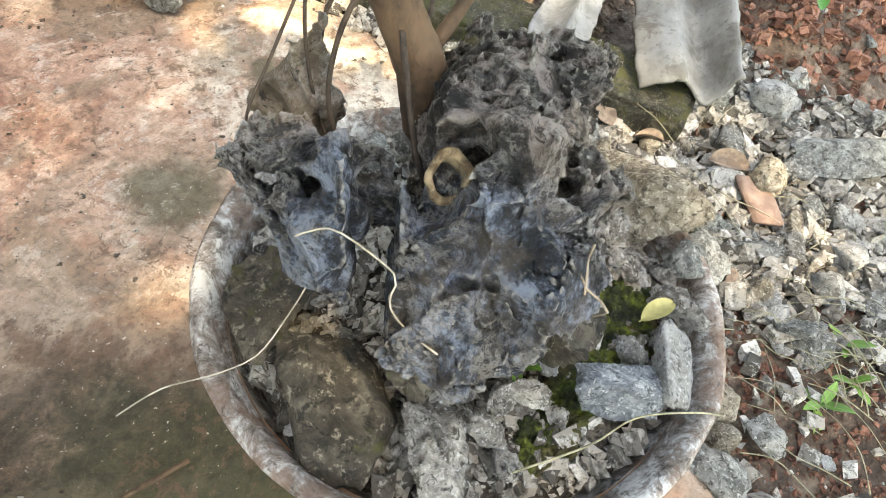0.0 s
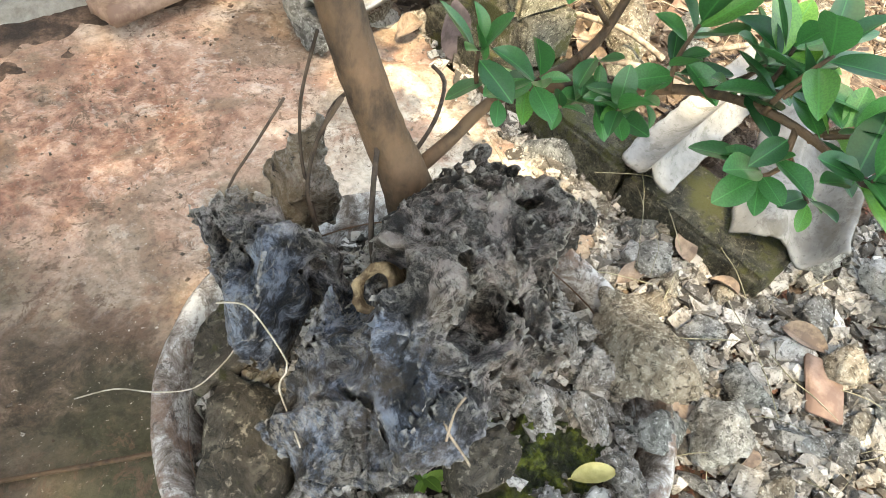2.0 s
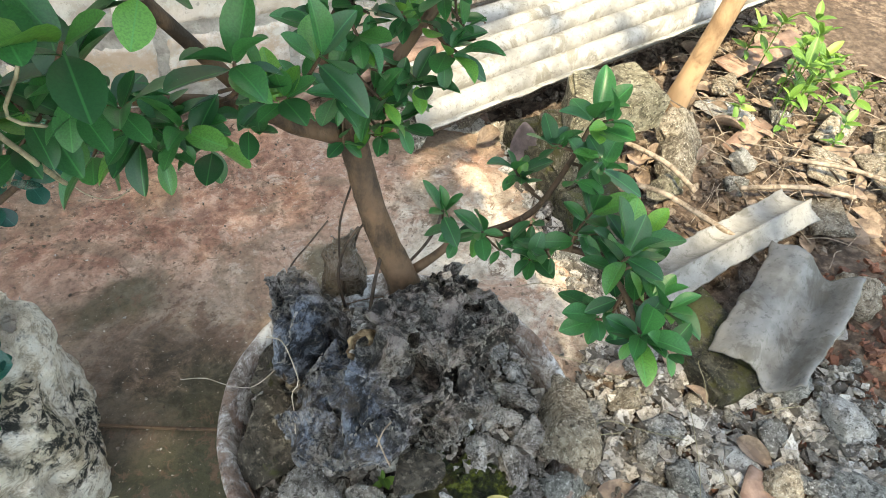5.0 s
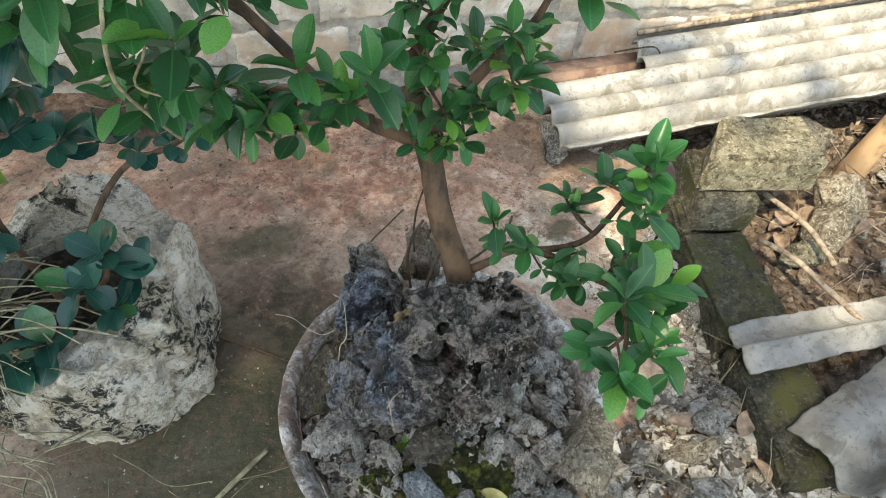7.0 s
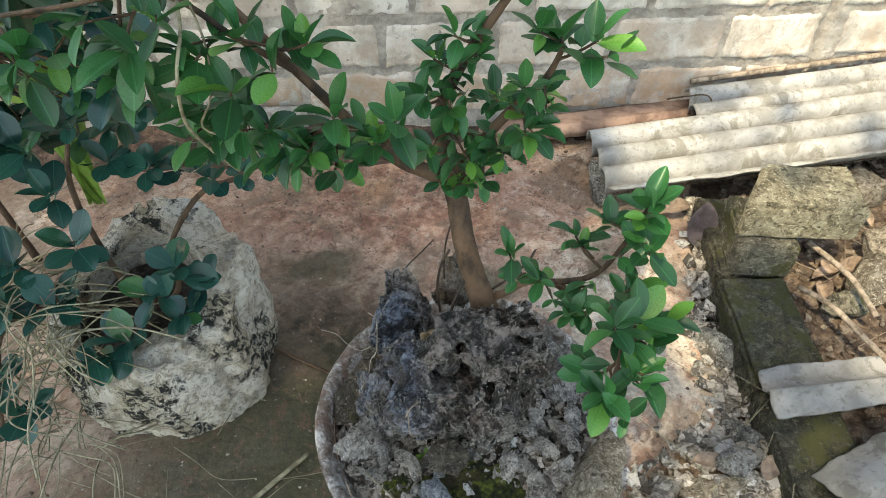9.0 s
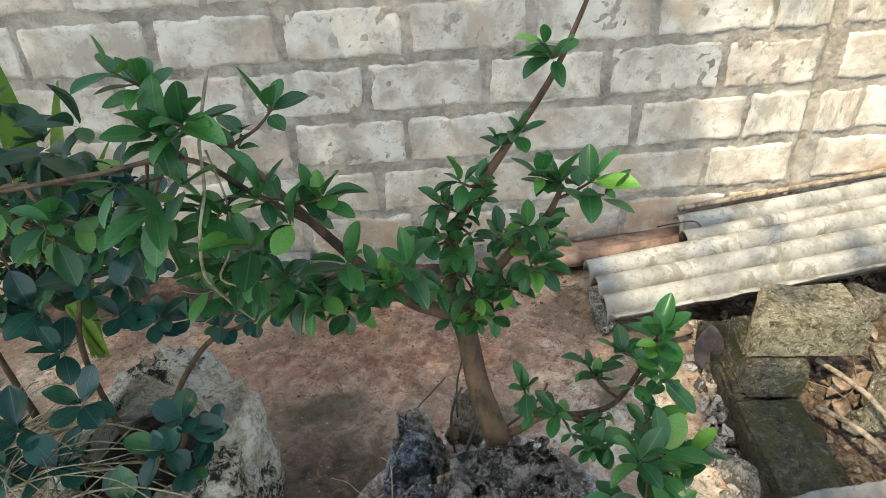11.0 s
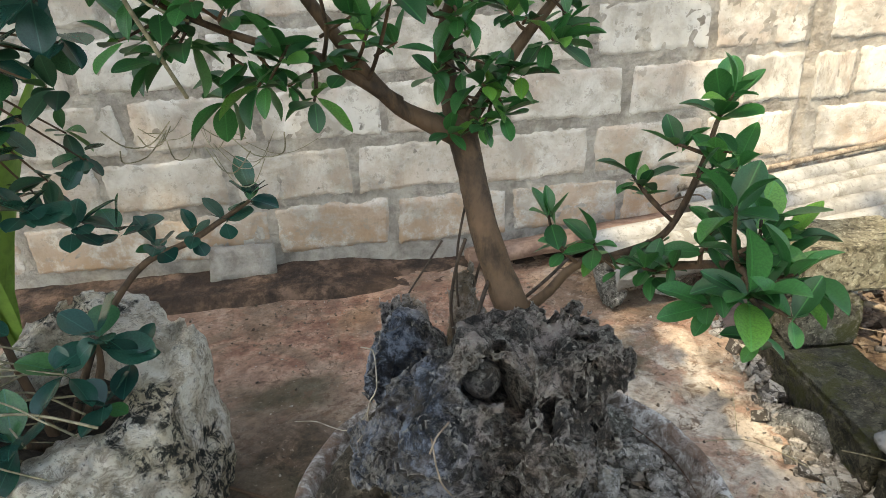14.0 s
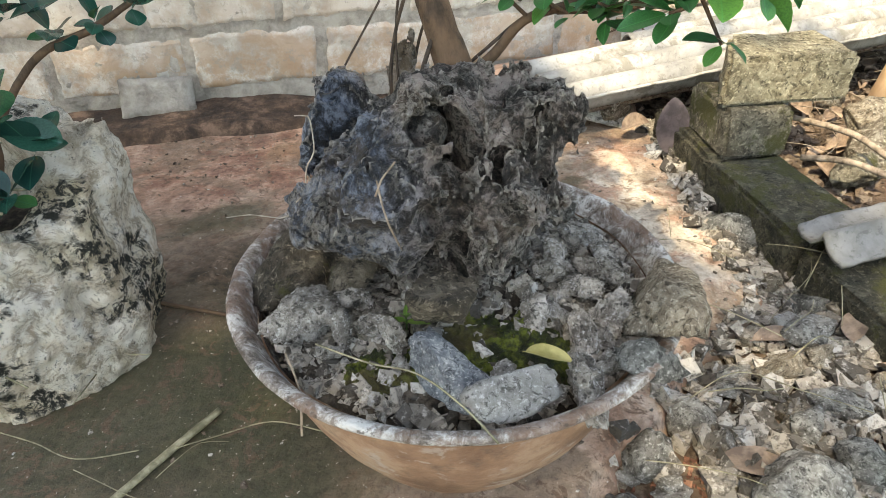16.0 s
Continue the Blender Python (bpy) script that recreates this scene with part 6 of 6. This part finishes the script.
# ---------------------------------------------------------------- weeds and litter behind the kerb
weeds = thing("weed_clump", "bright green nettle-like weeds growing in the litter", "weed")
WL = [leaf_mesh(51, 0.5, 0.15, 0.35, 0.8), leaf_mesh(52, 0.42, 0.2, 0.5, 0.8)]
for me in WL:
    me.materials.append(WEED)
for n in range(16):
    x, y = qr.gauss(1.98, 0.12), qr.gauss(0.66, 0.12)
    h = qr.uniform(0.12, 0.3)
    top = Vector((x + qr.gauss(0, 0.03), y + qr.gauss(0, 0.03), h))
    part("stem", tube([(x, y, -0.03), ((x + top.x) / 2, (y + top.y) / 2, h * 0.55), top], [0.003, 0.0025, 0.0015], 5), WEED, weeds)
    rosette(WL, weeds, top, (0, 0, 1), 6, qr.uniform(0.05, 0.09), qr, 62)
    rosette(WL, weeds, Vector((x, y, h * 0.55)), (0.2, -0.2, 1), 4, qr.uniform(0.05, 0.08), qr, 75)

# low green sprouts in the rubble
for x, y in ((0.33, -0.62), (0.40, -0.60), (0.26, -0.57), (-0.09, -0.10)):
    sp = thing("sprout", "tiny green seedling in the soil", "weed", "seedlings")
    z0 = 0.25 if x < 0 else earth_z(x, y)
    part("stem", tube([(x, y, z0 - 0.01), (x, y, z0 + 0.015)], [0.001, 0.001], 5), WEED, sp)
    rosette(WL, sp, (x, y, z0 + 0.015), (0, 0, 1), 5, 0.03 if x < 0 else 0.05, qr, 70)

chunk = place(part("mortar_chunk", slab_box((0.22, 0.022, 0.125), 0.004, 4, 0.008, 9), MORTAR), (-0.645, 1.372, 0.085), -14, 4, 4)
tagged(chunk, "grey broken slab of mortar leaning at the foot of the wall", "rubble")

# crumbly root mass, boards and lumps
for x, y, z, size, mat, k, sc in ((1.20, 0.50, 0.07, 0.17, TAN_STONE, 2, (1.1, 0.9, 0.8)), (1.33, 0.56, 0.07, 0.19, TAN_STONE, 5, (1.1, 0.9, 0.7)), (1.12, 0.42, 0.06, 0.13, MOSSY, 7, None), (1.45, 0.42, 0.06, 0.1, PALE_STONE, 3, None),
                                  (1.36, 0.34, 0.05, 0.09, GREY_STONE, 1, None), (0.68, 1.0, 0.05, 0.22, PALE_STONE, 12, (1.2, 0.6, 1.0)), (1.07, 0.70, 0.13, 0.14, DARK_STONE, 5, None), (0.52, 1.0, 0.06, 0.13, GREY_STONE, 4, None), (0.74, 0.98, 0.05, 0.12, TAN_STONE, 0, None),
                                  (1.40, 0.92, 0.06, 0.2, TAN_STONE, 8, None), (1.62, 0.66, 0.05, 0.16, PALE_STONE, 13, None), (1.8, 0.55, 0.04, 0.1, GREY_STONE, 3, None), (1.75, 0.8, 0.04, 0.12, TAN_STONE, 1, None), (2.1, 0.3, 0.04, 0.14, TAN_STONE, 7, None), (0.93, -0.2, 0.03, 0.14, DARK_STONE, 6, None), (1.1, -0.15, 0.05, 0.16, TAN_STONE, 9, None), (1.3, -0.12, 0.06, 0.15, TAN_STONE, 0, None)):
    stone((x, y, z), size, mat, "behind the kerb", k, sc, None, qr)
for x, y, z, rz, sx, sy, tilt in ((1.72, 0.28, 0.06, 40, 0.16, 0.13, 8), (1.88, 0.18, 0.07, 65, 0.2, 0.12, -6), (1.60, 0.52, 0.05, 15, 0.24, 0.07, 5), (1.95, 0.42, 0.05, 20, 0.2, 0.1, 6), (2.1, 0.9, 0.06, 5, 0.5, 0.12, 3), (0.66, -0.40, 0.02, 30, 0.12, 0.07, 5), (1.5, 0.12, 0.07, 50, 0.2, 0.12, -9)):
    ob = part("board_piece", slab_box((sx, sy, 0.014), 0.003, 3, 0.006, int(x * 10)), BOARD if x < 0.8 or rz in (15, 5) else TAN_STONE)
    place(ob, (x, y, z), tilt, -tilt * 0.7, rz)
    tagged(ob, "thin broken board lying on the litter", "board", "broken boards")
ob = part("plank", slab_box((0.85, 0.13, 0.05), 0.008, 6, 0.008, 3), BOARD)
place(ob, (0.55, 1.335, 0.075), -12, -3, 5)
tagged(ob, "weathered reddish plank lying along the wall under the sheets", "plank")
for k, pts in enumerate(([(0.98, 0.46, 0.1), (1.02, 0.36, 0.13), (1.06, 0.24, 0.13), (1.12, 0.12, 0.11)], [(1.05, 0.6, 0.14), (1.1, 0.45, 0.15), (1.13, 0.33, 0.12)], [(1.55, 0.35, 0.1), (1.7, 0.2, 0.12), (1.85, 0.02, 0.1)], [(1.3, 0.3, 0.1), (1.5, 0.22, 0.1), (1.62, 0.12, 0.1)])):
    strand("dead_branch", pts, 0.008, TWIG, "bent dead branch on the litter", "branch", 8)
strand("bamboo_stick", [(0.92, 1.40, 0.20), (1.3, 1.40, 0.25), (2.1, 1.39, 0.36)], 0.011, TWIG, "thin brown stick along the back edge of the sheets", "stick", 8)
strand("wire", [(0.83, 1.36, 0.15), (0.88, 1.30, 0.20), (0.95, 1.29, 0.205), (0.965, 1.24, 0.17)], 0.003, BARK, "rusty wire tying the sheets", "wire")

# ---------------------------------------------------------------- added tree out of view, to shade the yard
shade = thing("added_shade_tree", "added unseen tree whose crown blocks the sun over the yard", "tree")
part("trunk", tube([(-3.0, -3.6, -0.1), (-2.9, -3.5, 1.6), (-2.6, -3.2, 3.4), (-2.0, -2.6, 5.2)], [0.18, 0.15, 0.12, 0.06], 16, 0.08, 3), BARK, shade)
gr = np.random.default_rng(17)
U, V = gr.uniform(-1.7, 1.6, 15000), gr.uniform(-1.2, 2.2, 15000)
uv = np.stack([U, V, np.zeros_like(U)], -1)
wob = 0.22 * fbm(uv, 1.6, 4)
# Leaf density steers where sun and shade fall; one strip shades the kerb.
open_ = np.minimum((U - 0.55 + wob) / 0.2, (V - 0.1 + wob) / 0.25)
open_ = np.where((U > 0.70) & (U < 1.0) & (V < 0.62), -0.3, open_)
open_ = np.where(V > 1.35, np.minimum(open_, (U - 1.15 + wob) / 0.2), open_)
dense = 0.62 - 0.48 * np.exp(-((U - 0.52) / 0.36) ** 2 - ((V + 0.2) / 0.42) ** 2)
keep = gr.random(len(U)) < np.clip(dense + 0.25 * fbm(uv + 3, 1.4, 3) - 0.9 * np.clip(open_ + 0.3, 0, 1), 0.045, 1)
U, V = U[keep], V[keep]
h = gr.uniform(4.6, 6.6, len(U))
at = np.stack([U, V, np.zeros_like(U)], -1) - np.array(SUN_TO)[None] * (h / -SUN_TO.z)[:, None]
a = gr.normal(size=(len(U), 3))
a[:, 2] *= 0.5
a /= np.linalg.norm(a, axis=1, keepdims=True)
b = np.cross(a, gr.normal(size=a.shape))
b /= np.linalg.norm(b, axis=1, keepdims=True)
L = gr.uniform(0.06, 0.11, len(U))[:, None]
vs = np.stack([at - a * L, at + b * L * 0.45, at + a * L, at - b * L * 0.45], 1).reshape(-1, 3)
part("crown", as_mesh("crown", vs, np.arange(len(vs)).reshape(-1, 4)), LEAF, shade, "leaf crown set to block the sun, open where light should fall")
straw_heap("dry_grass", [(1.3, 0.3, 0.06, 0.2, 0.5), (1.7, 0.5, 0.06, 0.25, 2.0), (1.9, 0.2, 0.06, 0.2, -0.5)], 90, 7, "dead stems and straw over the litter", TWIG, (0.08, 0.35), 0.02, 0.0018)
